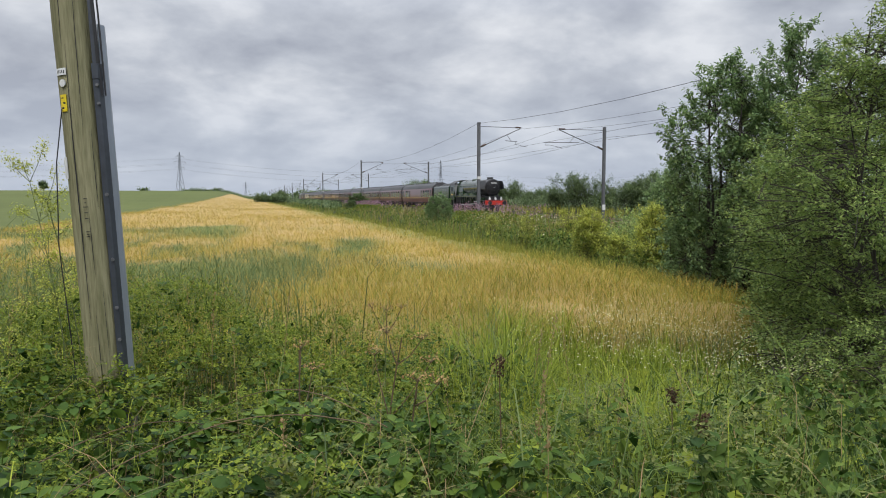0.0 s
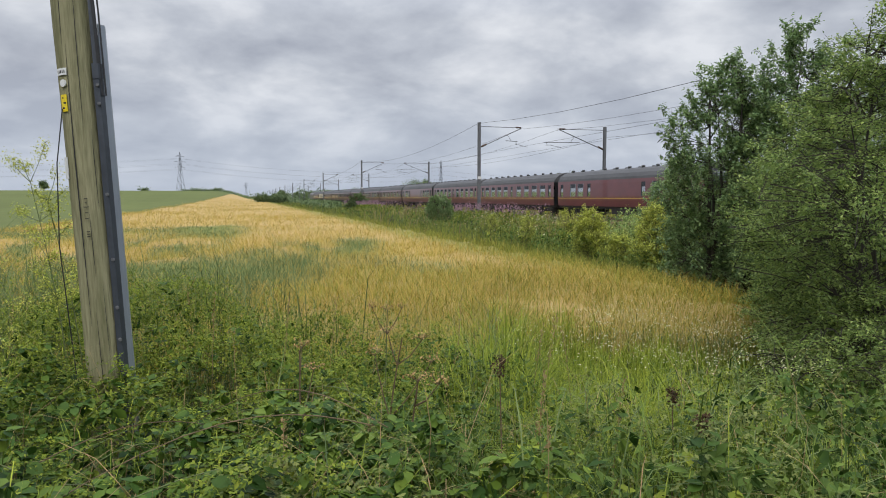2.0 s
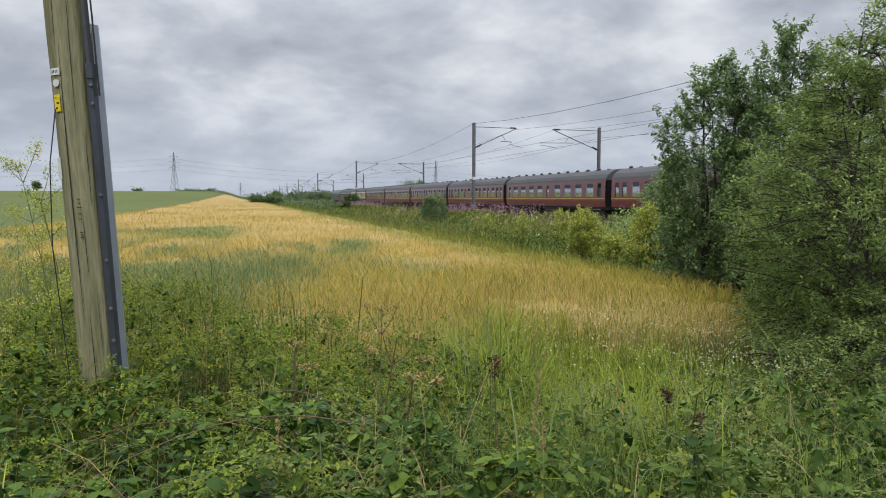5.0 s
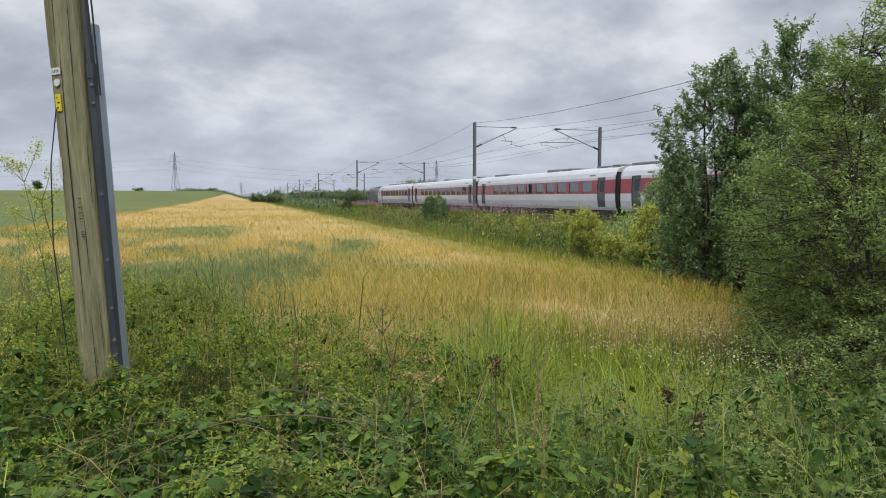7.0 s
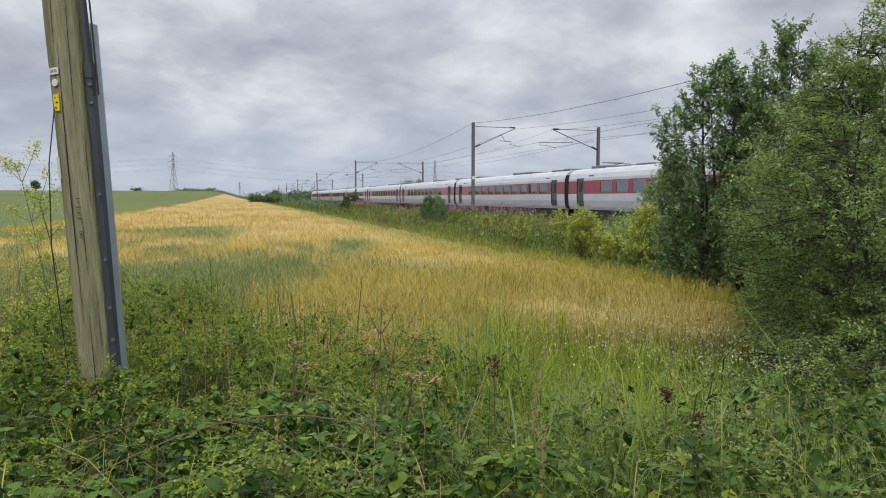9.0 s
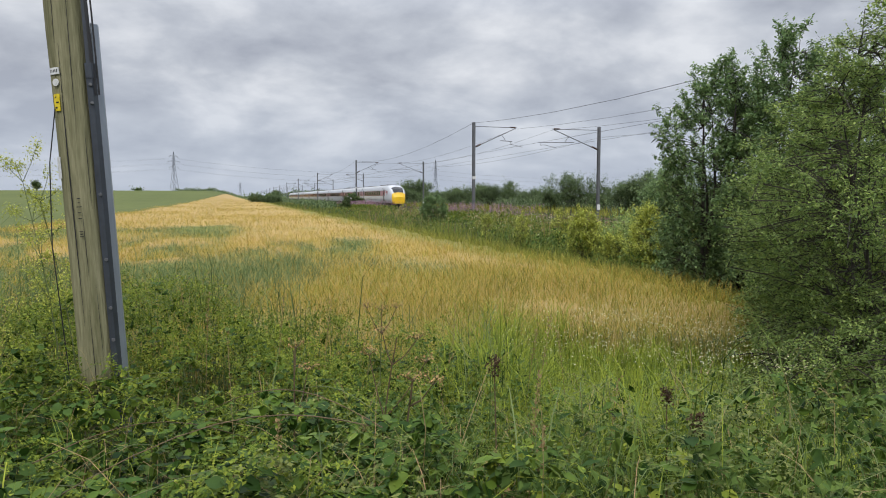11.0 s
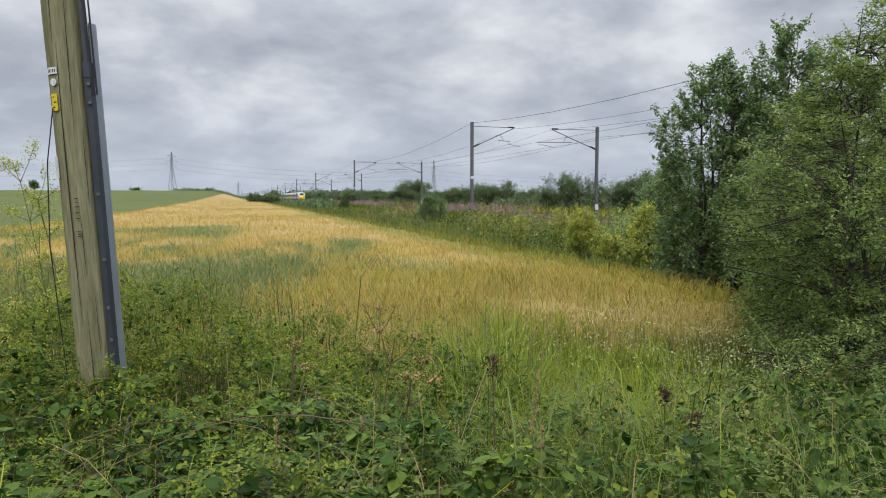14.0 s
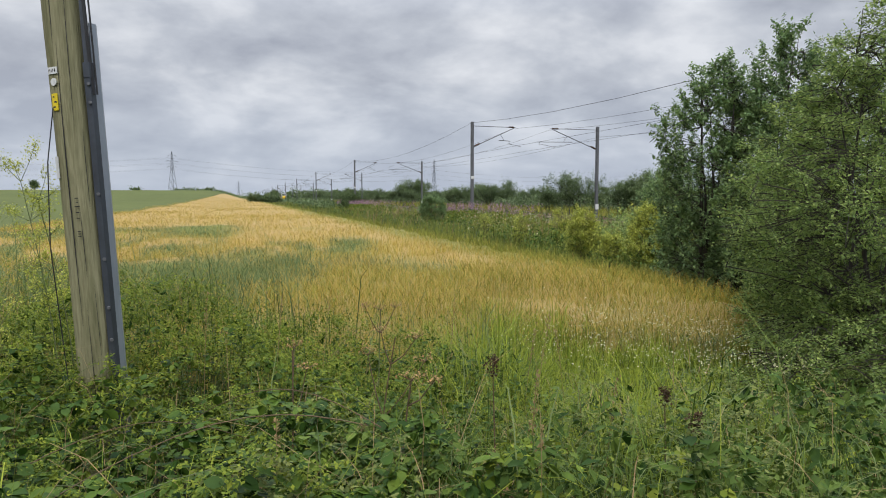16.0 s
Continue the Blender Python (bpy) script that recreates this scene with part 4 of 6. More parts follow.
    for k, yy in ((-1, y0), (1, y1)):
        if nose != k:
            part("end_wall", Shape().rings([[(x, yy + j, z) for x, z in E_PROF] for j in (-.01 * k, -.05 * k)], True), rubber, c)
            part("gangway", Shape().rings([[(x * s_, yy + j * k, .9 + (z - .9) * s_) for x, z in E_PROF] for j, s_ in ((0, .90), (.06, .86), (.12, .9), (.18, .86), (.24, .9))], True), rubber, c, "black gangway between the cars")
    if nose:
        rings = []
        for u, kx, top, bot in ((0, 1, 3.66, .84), (.25, .99, 3.62, .84), (.5, .96, 3.45, .82), (.72, .90, 3.02, .78), (.88, .80, 2.45, .72), (.96, .68, 2.0, .68), (1.0, .55, 1.75, .70)):
            yy = nose * (8.6 + 4.35 * u)
            rings.append([(x * kx, yy, bot + (z - .84) * (top - bot) / 2.82) for x, z in E_PROF])
        nn = len(E_PROF)
        nose_ob = part("nose", Shape().rings(rings[:5]), train_white, c, "white tapering cab", smooth=True)
        fw = Shape().rings([r for r in rings[4:]], False)
        fw.add(rings[-1], [tuple(range(nn))])
        part("nose_front", fw, train_yellow, c, "yellow nose end", smooth=True)
        ws = []
        for u, kx, top in ((.60, .80, 3.36), (.74, .74, 3.06), (.88, .64, 2.55)):
            ws.append([(x * kx, nose * (8.6 + 4.35 * u + .05), top - .0 - abs(x) ** 2 * .16) for x in (-1.15, -.8, -.4, 0, .4, .8, 1.15)])
        part("windscreen", Shape().rings(ws, closed=False), dark_glass_solid, c, "dark sloping windscreen")
        for sx in (-1, 1):
            part("head_light", Shape().box(*sorted((sx * .75, sx * 1.0)), *sorted((nose * 12.2, nose * 12.42)), 1.75, 1.95, .02), lamp_white, c)
            part("red_flash", Shape().add([(sx * (1.355 * .98 + .012), nose * 9.0, 1.93), (sx * (1.355 * .97 + .02), nose * 10.2, 1.93), (sx * (1.34 * .97 + .02), nose * 10.6, 2.6), (sx * (1.34 * .99 + .012), nose * 9.0, 2.85)], [(0, 1, 2, 3)]), train_red, c)
    if pantograph:
        part("pantograph", Shape().tube([(-.4, 9, 3.7), (-.3, 7.6, 3.82), (-.3, 9.1, 3.92)], .03, 5).tube([(.4, 9, 3.7), (.3, 7.6, 3.82), (.3, 9.1, 3.92)], .03, 5).tube([(-.8, 9.1, 3.95), (.8, 9.1, 3.95)], .04, 5), equip_grey, c)
    part("underframe", Shape().box(-1.1, 1.1, y0 + .3, y1 - .3, .42, .84, .05), underframe, c)
    for y in (-8.0, 8.0):
        bogie(c, y, 2.6, .46)
    return c


dark_glass_solid = mat("black_windscreen", (.012, .013, .015), (.01, .01, .01), rough=.08, bump=0)

loco, drivers = make_loco()
tender = make_tender()
plain_open = make_coach(maroon, coach_windows("open"), "maroon passenger coach with grey roof and pale windows", .95, 1)
corridor = make_coach(maroon, coach_windows("corridor"), "maroon corridor coach with many narrow windows and grey roof", .9, 2)
brake = make_coach(maroon, coach_windows("brake"), "maroon brake coach with few windows and grey roof", .95, 3)
cream_coach = make_coach(cream, coach_windows("open"), "cream and maroon passenger coach with pale grey roof", .8, 4)
diesel = make_diesel()
ORDER = (brake, plain_open, plain_open, brake, corridor, plain_open, corridor, corridor, plain_open, corridor, cream_coach, plain_open)
coaches, used = [], set()
for ob in ORDER:
    coaches.append(ob if ob.name not in used else copy_thing(ob, Matrix()))
    used.add(ob.name)
e_lead = make_electric(nose=1, seed=1)
e_tail = make_electric(nose=-1, seed=2, red=True)
e_mid = make_electric(seed=3)
e_pan = make_electric(seed=5, pantograph=True)
e_red = make_electric(seed=6, red=True)
e_cars = [e_lead, e_pan, e_mid, e_red, copy_thing(e_mid, Matrix()), copy_thing(e_red, Matrix()), copy_thing(e_mid, Matrix()), copy_thing(e_pan, Matrix()), e_tail]
# ---- plants: templates, each about one unit long along y or z ----
rng = np.random.default_rng(11)
LEAF = np.array([(0, 0, 0), (.36, .28, .07), (.32, .66, .05), (0, 1, -.06), (-.32, .66, .05), (-.36, .28, .07), (0, .4, -.02), (0, .7, -.03)], float)
LEAF_F = np.array([(0, 1, 2, 7), (7, 2, 3, 3), (0, 7, 4, 5), (7, 3, 4, 4)])
LEAF4 = np.array([(0, 0, 0), (.26, .45, .08), (0, 1, -.03), (-.26, .45, .08)], float)
LEAF4_F = np.array([(0, 1, 2), (0, 2, 3)])
SMALL = np.array([(0, 0, 0), (.32, .5, .05), (0, 1, 0), (-.32, .5, .05)], float)
SMALL_F = np.array([(0, 1, 2, 3)])
BLADE = np.array([(-.5, 0, 0), (.5, 0, 0), (-.4, .08, .5), (.4, .08, .5), (-.06, .34, .96), (.06, .34, .96)], float)
BLADE_F = np.array([(0, 1, 3, 2), (2, 3, 5, 4)])
STALK = np.array([(-.25, 0, 0), (.25, 0, 0), (-.22, .02, .80), (.22, .02, .80), (-.62, .07, .88), (.62, .07, .88), (-.15, .22, 1.0), (.15, .22, 1.0)], float)
STALK_F = np.array([(0, 1, 3, 2), (2, 3, 5, 4), (4, 5, 7, 6)])

bark = mat("bark", (.06, .05, .04), (.035, .03, .025), scale=3, rough=.95, stretch=(3, 3, .6), bump=.8)
twig = mat("twig", (.13, .09, .06), (.08, .055, .04), scale=6, rough=.9, bump=0)
sallow_leaf = mat("sallow_leaf", (.225, .330, .128), (.155, .240, .092), scale=1.2, rough=.45, coord="Position", island=.45, leaf=.42, bump=0, spec=.4)
thorn_leaf = mat("hawthorn_leaf", (.290, .385, .105), (.19, .27, .078), scale=.9, rough=.5, coord="Position", island=.45, leaf=.45, bump=0, spec=.3)
lime_leaf = mat("yellow_green_leaf", (.50, .53, .11), (.35, .39, .08), scale=.9, rough=.6, coord="Position", island=.35, leaf=.38, bump=0, spec=.2)
hedge_leaf = mat("hedge_leaf", (.150, .210, .080), (.100, .150, .060), scale=.25, rough=.6, coord="Position", island=.5, leaf=.25, bump=0, spec=.3)
bramble_leaf = mat("bramble_leaf", (.078, .142, .017), (.024, .055, .011), scale=2.6, rough=.55, coord="Position", island=.65, leaf=.14, bump=0, spec=.16)
weed_leaf = mat("weed_leaf", (.215, .270, .034), (.110, .155, .022), scale=2.0, rough=.7, coord="Position", island=.45, leaf=.25, bump=0, spec=.12)
nettle_leaf = mat("nettle_leaf", (.105, .165, .030), (.060, .105, .022), scale=1.5, rough=.7, coord="Position", island=.45, leaf=.18, bump=0, spec=.15)
grass_blade = mat("green_grass", (.30, .36, .045), (.205, .265, .035), scale=.8, rough=.7, coord="Position", island=.4, leaf=.38, bump=0, spec=.15)
blue_grass = mat("blue_green_grass", (.155, .205, .085), (.125, .165, .060), scale=.8, rough=.75, coord="Position", island=.35, leaf=.3, bump=0, spec=.12)
olive_grass = mat("olive_meadow_grass", (.285, .285, .048), (.205, .215, .036), scale=.35, rough=.75, coord="Position", island=.4, leaf=.3, bump=0, spec=.12)
verge_grass = mat("green_verge_grass", (.235, .265, .055), (.165, .195, .040), scale=.3, rough=.75, coord="Position", island=.35, leaf=.3, bump=0, spec=.12)
dry_grass = mat("dry_grass", (.36, .27, .13), (.27, .19, .09), scale=.8, rough=.75, coord="Position", island=.3, leaf=.25, bump=0, spec=.12)
pink_flower = mat("rosebay_pink", (.42, .26, .32), (.30, .17, .21), scale=.5, rough=.75, coord="Position", island=.35, leaf=.3, bump=0, spec=.12)
white_flower = mat("white_petals", (.66, .64, .40), (.52, .50, .28), rough=.75, island=.25, leaf=.2, bump=0, spec=.12)
bank_leaf = mat("bank_weed_leaf", (.205, .240, .070), (.135, .165, .050), scale=.8, rough=.7, coord="Position", island=.4, leaf=.3, bump=0, spec=.15)
dead_stem = mat("dead_stem", (.16, .11, .055), (.10, .07, .04), scale=5, rough=.9, bump=0)
green_stem = mat("green_stem", (.12, .15, .05), (.09, .11, .04), scale=5, rough=.7, bump=0)


def blend(*chunks):
    """Joins (vertices, faces) arrays with faces of one length."""
    vs, fs, n = [], [], 0
    for v, f in chunks:
        vs.append(v); fs.append(f + n); n += len(v)
    return np.concatenate(vs), np.concatenate(fs)


def view_cone(n, z0, z1, power=2.0, half=.72):
    """Plan places ahead of the standpoint, thinning out with distance."""
    u = rng.random(n)
    if power == 2.0:
        z = z0 * (z1 / z0) ** u
    else:
        k = 2 - power
        z = (z0 ** k + u * (z1 ** k - z0 ** k)) ** (1 / k)
    x = (rng.random(n) * 2 - 1) * half * z
    return at(x, z)


def noise2(x, y, s, o=0.0):
    return np.sin(x * s + 1.7 * np.sin(y * s * .7 + o)) * np.sin(y * s * 1.1 + 1.3 * np.sin(x * s * .6 + o))


# ---- barley stalks over the crop ----
x, y = view_cone(400000, 6.8, 300)
d = depth_of(x, y)
start = 7.4 + .6 * noise2(x, y, .9) + 1.4 * ease((x - 2.6) / 1.5)
keep = (x > BARLEY[0]) & (x < BARLEY[1] - .1) & (d > start)
x, y, d = x[keep], y[keep], d[keep]
g = np.maximum(np.maximum(patch(x, y), margin(x, y)), .20 + .36 * ease((23 - d) / 12) + .10 * ease((x - 2) / 5))
pg = patch(x, y)
roll_ = rng.random(len(x))
blue = (roll_ < g) & (pg > .45)
green = (roll_ < g) & ~blue
size = lambda n, h, w: np.stack([w, h * .9, h], -1)
for name, sel, mate, hh, label in (("barley_stalks", ~green & ~blue, straw, .84, "ripe golden barley stalks with drooping ears"), ("weed_grass", blue, blue_grass, .80, "blue-green weedy grass growing through the barley"), ("unripe_barley", green, olive_grass, .80, "unripe yellow-green stalks among the barley")):
    p = np.stack([x[sel], y[sel], height(x[sel], y[sel]) + .02], -1)
    n = len(p)
    w = .0036 * (1 + d[sel] / 24) * (.8 + .5 * rng.random(n))
    h = (hh * (.82 + .3 * rng.random(n)) + .04 * noise2(p[:, 0], p[:, 1], .8)) * (.55 + .45 * ease((d[sel] - start[keep][sel]) / 3))
    v, f = scatter(STALK, STALK_F, p, rng.random(n) * 6.283, rng.normal(.03, .15, n), size(n, h, w))
    solid(name, many(name, v, f, [mate]), mate, label, "crop" if "barley" in name else "grass", kind="stuff")

# ---- rough grass between the field and the railway ----
def grass_bed(name, n, z0, z1, where, h, w, mate, label, category="grass", power=2.0, tilt=.25):
    x, y = view_cone(n, z0, z1, power)
    d = depth_of(x, y)
    k = where(x, y, d)
    x, y, d = x[k], y[k], d[k]
    n = len(x)
    p = np.stack([x, y, height(x, y) - .03], -1)
    hh = h * (.6 + .7 * rng.random(n)) * (1 + .25 * noise2(x, y, .7, 1))
    ww = w * (1 + d / 18) * (.7 + .6 * rng.random(n))
    v, f = scatter(BLADE, BLADE_F, p, rng.random(n) * 6.283, rng.normal(0, tilt, n), np.stack([ww, hh, hh], -1))
    return solid(name, many(name, v, f, [mate]), mate, label, category, kind="stuff")


grass_bed("meadow_grass", 120000, 8, 330, lambda x, y, d: (x > BARLEY[1] - .3) & (x < 20.3), .60, .010, verge_grass, "rough olive-green meadow grass beside the railway")
grass_bed("trackside_grass", 26000, 25, 330, lambda x, y, d: (x > 10.5) & (x < 20.5) & (rng.random(len(x)) < .5 + .5 * noise2(x, y, .25)), .80, .012, verge_grass, "tall green grass on the railway bank")
grass_bed("dry_trackside_grass", 40000, 25, 200, lambda x, y, d: (x > 11) & (x < 20.4) & (rng.random(len(x)) < .5 * noise2(x, y, .35, 3)), 1.05, .014, dry_grass, "dry straw-coloured grass on the railway bank")
# the verge round the standpoint, outside the overgrown bank
n = 30000
r_, a_ = 1.0 + 22 * np.sqrt(rng.random(n)), rng.random(n) * 6.283
x, y = r_ * np.cos(a_), r_ * np.sin(a_)
d, side = depth_of(x, y), x * math.cos(radians(TURN)) - y * math.sin(radians(TURN))
k = ((d < 1.2) | (np.abs(side) > .8 * d + .5)) & (x < 19)
x, y = x[k], y[k]
hh = .30 * (.5 + .8 * rng.random(len(x)))
v, f = scatter(BLADE, BLADE_F, np.stack([x, y, height(x, y) - .02], -1), rng.random(len(x)) * 6.283, rng.normal(0, .3, len(x)), np.stack([np.full(len(x), .012), hh, hh], -1))
solid("verge_grass", many("verge_grass", v, f, [olive_grass]), olive_grass, "short olive-green grass on the verge", "grass", kind="stuff")
grass_bed("far_verge_grass", 22000, 50, 330, lambda x, y, d: (x > 31) & (x < 46), .8, .018, olive_grass, "rough grass beyond the railway")


# ---- trees and shrubs ----
def grow(base, dirs, length, levels, spread, up, rnd, thick, shrink=.68, kids=(4, 6)):
    """Limbs as point lists with radii, and the twigs on which leaves sit."""
    limbs, twigs = [], []

    def shoot(p, d, ln, r, lv):
        pts, rad = [p.copy()], [r]
        n = 5 if lv < levels else 4
        for i in range(n):
            d = (d + Vector((rnd.gauss(0, .16), rnd.gauss(0, .16), rnd.gauss(0, .10) + up * (.10 if lv else .05)))).normalized()
            p = p + d * (ln / n)
            pts.append(p.copy()); rad.append(r * (1 - .75 * (i + 1) / n))
        limbs.append((pts, rad, lv))
        if lv >= levels:
            twigs.append(pts)
            return
        for k in range(rnd.randint(*kids)):
            u = .25 + .75 * (k + rnd.random()) / kids[1]
            i = min(int(u * n), n - 1)
            q = pts[i].lerp(pts[i + 1], min(1, u * n - i))
            side = Vector((rnd.gauss(0, 1), rnd.gauss(0, 1), rnd.gauss(0, .6))).normalized()
            shoot(q, (d * (1 - spread) + side * spread + Vector((0, 0, up * .2))).normalized(), ln * shrink * rnd.uniform(.7, 1.15), max(r * .5, .0025), lv + 1)
        if lv >= 1:
            twigs.append(pts)

    for dd in dirs:
        shoot(Vector(base), Vector(dd).normalized(), length * rnd.uniform(.8, 1.1), thick, 0)
    return limbs, twigs


def leaves_on(twigs, n, size, jitter, tmpl=(LEAF4, LEAF4_F), droop=.5):
    seg = np.array([[*a, *b] for pts in twigs for a, b in zip(pts, pts[1:])])
    i = rng.integers(0, len(seg), n)
    u = rng.random(n)[:, None]
    p = seg[i, :3] * (1 - u) + seg[i, 3:] * u + rng.normal(0, jitter, (n, 3))
    s = size * (.6 + .7 * rng.random(n))
    return scatter(*tmpl, p, rng.random(n) * 6.283, rng.normal(droop, .6, n), s, roll=rng.normal(0, .6, n))


def make_tree(name, label, category, x, y, tall, leaf, n, leaf_size, seed, stems=5, spread=.55, open_=.45, levels=3, thick=.06, jitter=.06, up=.6, group="", trunk=0.0, kids=(4, 6), sink=.05, fine=False):
    rnd = random.Random(seed)
    z = float(height(x, y)) - sink
    t = thing(name, label, category, pose(x, y, z), group=group)
    dirs = [(math.cos(a) * open_ * rnd.uniform(.3, 1.2), math.sin(a) * open_ * rnd.uniform(.3, 1.2), 1) for a in [6.283 * (k + rnd.random() * .6) / stems for k in range(stems)]]
    s = Shape()
    if trunk:
        s.tube([(0, 0, 0), (.03, .02, trunk * .5), (0, 0, trunk * 1.05)], [thick * 2.6, thick * 2.0, thick * 1.6], 8)
    limbs, twigs = grow((0, 0, trunk), dirs, (tall - trunk) * .52, levels, spread, up, rnd, thick, kids=kids)
    top = max(p.z for tw in twigs for p in tw)
    k = tall / top
    for pts, rad, lv in limbs:
        if lv < levels or fine:
            s.tube([(p.x * k, p.y * k, p.z * k) for p in pts], rad, (5 if lv < 1 else 3) if lv < levels else 3, caps=False)
    part("trunk", s, bark, t, "dark branching trunk and limbs")
    tw = [[p * k for p in pts] for pts in twigs]
    v, f = leaves_on(tw, n, leaf_size, jitter)
    tagged(part("crown", many("crown", v, f, [leaf], smooth=False), leaf, t, "leafy crown with gaps"), kind="stuff")
    return t


# the dense trees and shrubs, built from many leafy shoots
def make_shooty(name, label, category, X, Z, outline, shoots, length, per, leaf, size, rise, seed, lean=0.0, stems=6, thick=.05, group="thicket beside the field", hollow=.45, spray=.02):
    """outline: (height over the field, crown radius) from the lowest shoots to the top; rise: how steeply the shoots point up."""
    rnd = random.Random(seed)
    x, y = at(X, Z)
    g = float(height(x, y)) - .05
    t = thing(name, label, category, pose(x, y, g, 0, 0, -TURN), group=group)
    hs, rs = [h - g for h, r in outline], [r for h, r in outline]
    bottom, top = hs[0], hs[-1]
    wood, twigs = Shape(), []
    forks = []
    for k in range(stems):
        a = 6.283 * (k + rnd.random()) / stems
        h = bottom + (top - bottom) * rnd.uniform(.55, .92)
        r = .5 * float(np.interp(h, hs, rs))
        b = Vector((.12 * math.cos(a), .12 * math.sin(a), 0))
        e = Vector((r * math.cos(a) + lean * h / top, r * math.sin(a), h))
        pts = [b, b.lerp(e, .3) + Vector((rnd.gauss(0, .08), rnd.gauss(0, .08), .05)), b.lerp(e, .65) + Vector((rnd.gauss(0, .08), rnd.gauss(0, .08), .03)), e]
        wood.tube(pts, [thick, thick * .75, thick * .5, thick * .15], 6, caps=False)
        forks += [pts[0].lerp(pts[1], .6), pts[1], pts[1].lerp(pts[2], .5), pts[2], pts[2].lerp(pts[3], .5), e]
    # side limbs between the stems and the shoots
    stem_forks = list(forks)
    for _ in range(10 * stems):
        h = rnd.uniform(bottom, top * .95)
        r = float(np.interp(h, hs, rs)) * rnd.uniform(.35, .75)
        a = rnd.uniform(0, 6.283)
        e = Vector((r * math.cos(a) + lean * h / top, r * math.sin(a), h))
        low = [q for q in stem_forks if q.z < h] or stem_forks[:1]
        b = min(low, key=lambda q: (q - e).length_squared)
        m = b.lerp(e, .5) + Vector((rnd.gauss(0, .05), rnd.gauss(0, .05), rnd.gauss(0, .04)))
        wood.tube([b, m, e], [thick * .3, thick * .2, thick * .1], 4, caps=False)
        forks += [m, e]
    biggest = max(rs)
    made = 0
    while made < shoots:
        h = rnd.uniform(bottom, top)
        r = float(np.interp(h, hs, rs))
        if rnd.random() > (r / biggest) ** 1.2 + .12:
            continue
        a = rnd.uniform(0, 6.283)
        u = hollow + (1 - hollow) * math.sqrt(rnd.random())
        lump = 1 + .12 * math.sin(3 * a + seed + 2.1 * h) + .09 * math.sin(7 * a - 3.3 * h + seed) + rnd.gauss(0, .05)
        out = Vector((math.cos(a), math.sin(a), 0))
        ln = length * rnd.uniform(.55, 1.25)
        up = rise + .7 * max(0, (h - bottom) / (top - bottom) - .6)
        d = (out * rnd.uniform(.5, 1.1) + Vector((rnd.gauss(0, .45), rnd.gauss(0, .45), up + rnd.gauss(0, .35)))).normalized()
        tip = out * r * u * lump + Vector((lean * h / top, 0, h)) + d * ln * .35
        p0 = tip - d * ln
        if p0.z < .08:
            p0.z = .08
        near = min(forks, key=lambda q: (q - p0).length_squared)
        mid = p0.lerp(tip, .5) + Vector((rnd.gauss(0, .03), rnd.gauss(0, .03), rnd.gauss(0, .03)))
        tip = tip + Vector((0, 0, (.10 if rise > .3 else -.08) * ln))
        wood.tube([near, near.lerp(p0, .6) + Vector((0, 0, .03)), p0], [.007, .006, .005], 3, caps=False)
        wood.tube([p0, mid, tip], [.005, .0035, .0015], 3, caps=False)
        twigs += [[p0.lerp(mid, .3), mid, tip], [mid, tip]]
        for _ in range(2):
            q = p0.lerp(tip, rnd.uniform(.3, .8))
            w = (d + Vector((rnd.gauss(0, .6), rnd.gauss(0, .6), rnd.gauss(0, .4)))).normalized()
            e = q + w * ln * rnd.uniform(.25, .45)
            wood.tube([q, e], [.003, .0012], 3, caps=False)
            twigs.append([q, e])
        made += 1
    part("trunk", wood, bark, t, "dark branching trunk and limbs")
    v, f = leaves_on(twigs, shoots * per, size, spray, droop=.25)
    tagged(part("crown", many("crown", v, f, [leaf], smooth=False), leaf, t, "leafy crown of many shoots with small gaps"), kind="stuff")
    return t


make_shooty("sallow_tree", "tall dense green sallow tree with upright leafy shoots", "tree", 6.45, 12.7, [(.4, .9), (1.5, 1.2), (3.0, 1.2), (4.0, 1.0), (4.8, .62), (5.45, .16)], 560, .62, 66, sallow_leaf, .078, .85, 21, .15, 7)
make_shooty("sallow_tree", "shorter dense sallow tree at the field edge", "tree", 5.35, 13.0, [(.4, .7), (1.5, 1.0), (3.0, 1.2), (3.9, .95), (4.5, .55), (4.9, .18)], 520, .58, 66, sallow_leaf, .078, .8, 22, .1, 6)
make_shooty("sallow_tree", "broad green sallow tree in the thicket", "tree", 7.7, 12.6, [(.4, .8), (1.5, 1.1), (3.0, 1.2), (4.0, 1.0), (4.7, .6), (5.1, .2)], 380, .60, 62, sallow_leaf, .078, .85, 23, 0, 6)
make_shooty("hawthorn_shrub", "tall spreading hawthorn shrub with fine dark green leaves in flat sprays", "shrub", 4.72, 6.9, [(.25, .95), (.9, 1.18), (1.9, 1.58), (2.5, 1.5), (3.1, 1.05), (3.7, .7), (4.3, .3)], 1150, .55, 90, thorn_leaf, .040, .12, 24, 0, 8, thick=.032, hollow=.42, spray=.028)
make_shooty("hawthorn_shrub", "low hawthorn shrub with drooping dark twigs", "shrub", 4.2, 6.2, [(.12, 1.05), (.5, 1.2), (.9, 1.0), (1.3, .5)], 460, .5, 90, thorn_leaf, .036, -.05, 25, 0, 7, thick=.03, spray=.024)
make_shooty("hawthorn_shrub", "low spreading hawthorn shrub with dark twigs over the bank", "shrub", 4.15, 5.3, [(.15, .85), (.6, .95), (1.1, .8), (1.6, .35)], 380, .45, 90, thorn_leaf, .034, 0, 46, 0, 7, thick=.025, spray=.022)
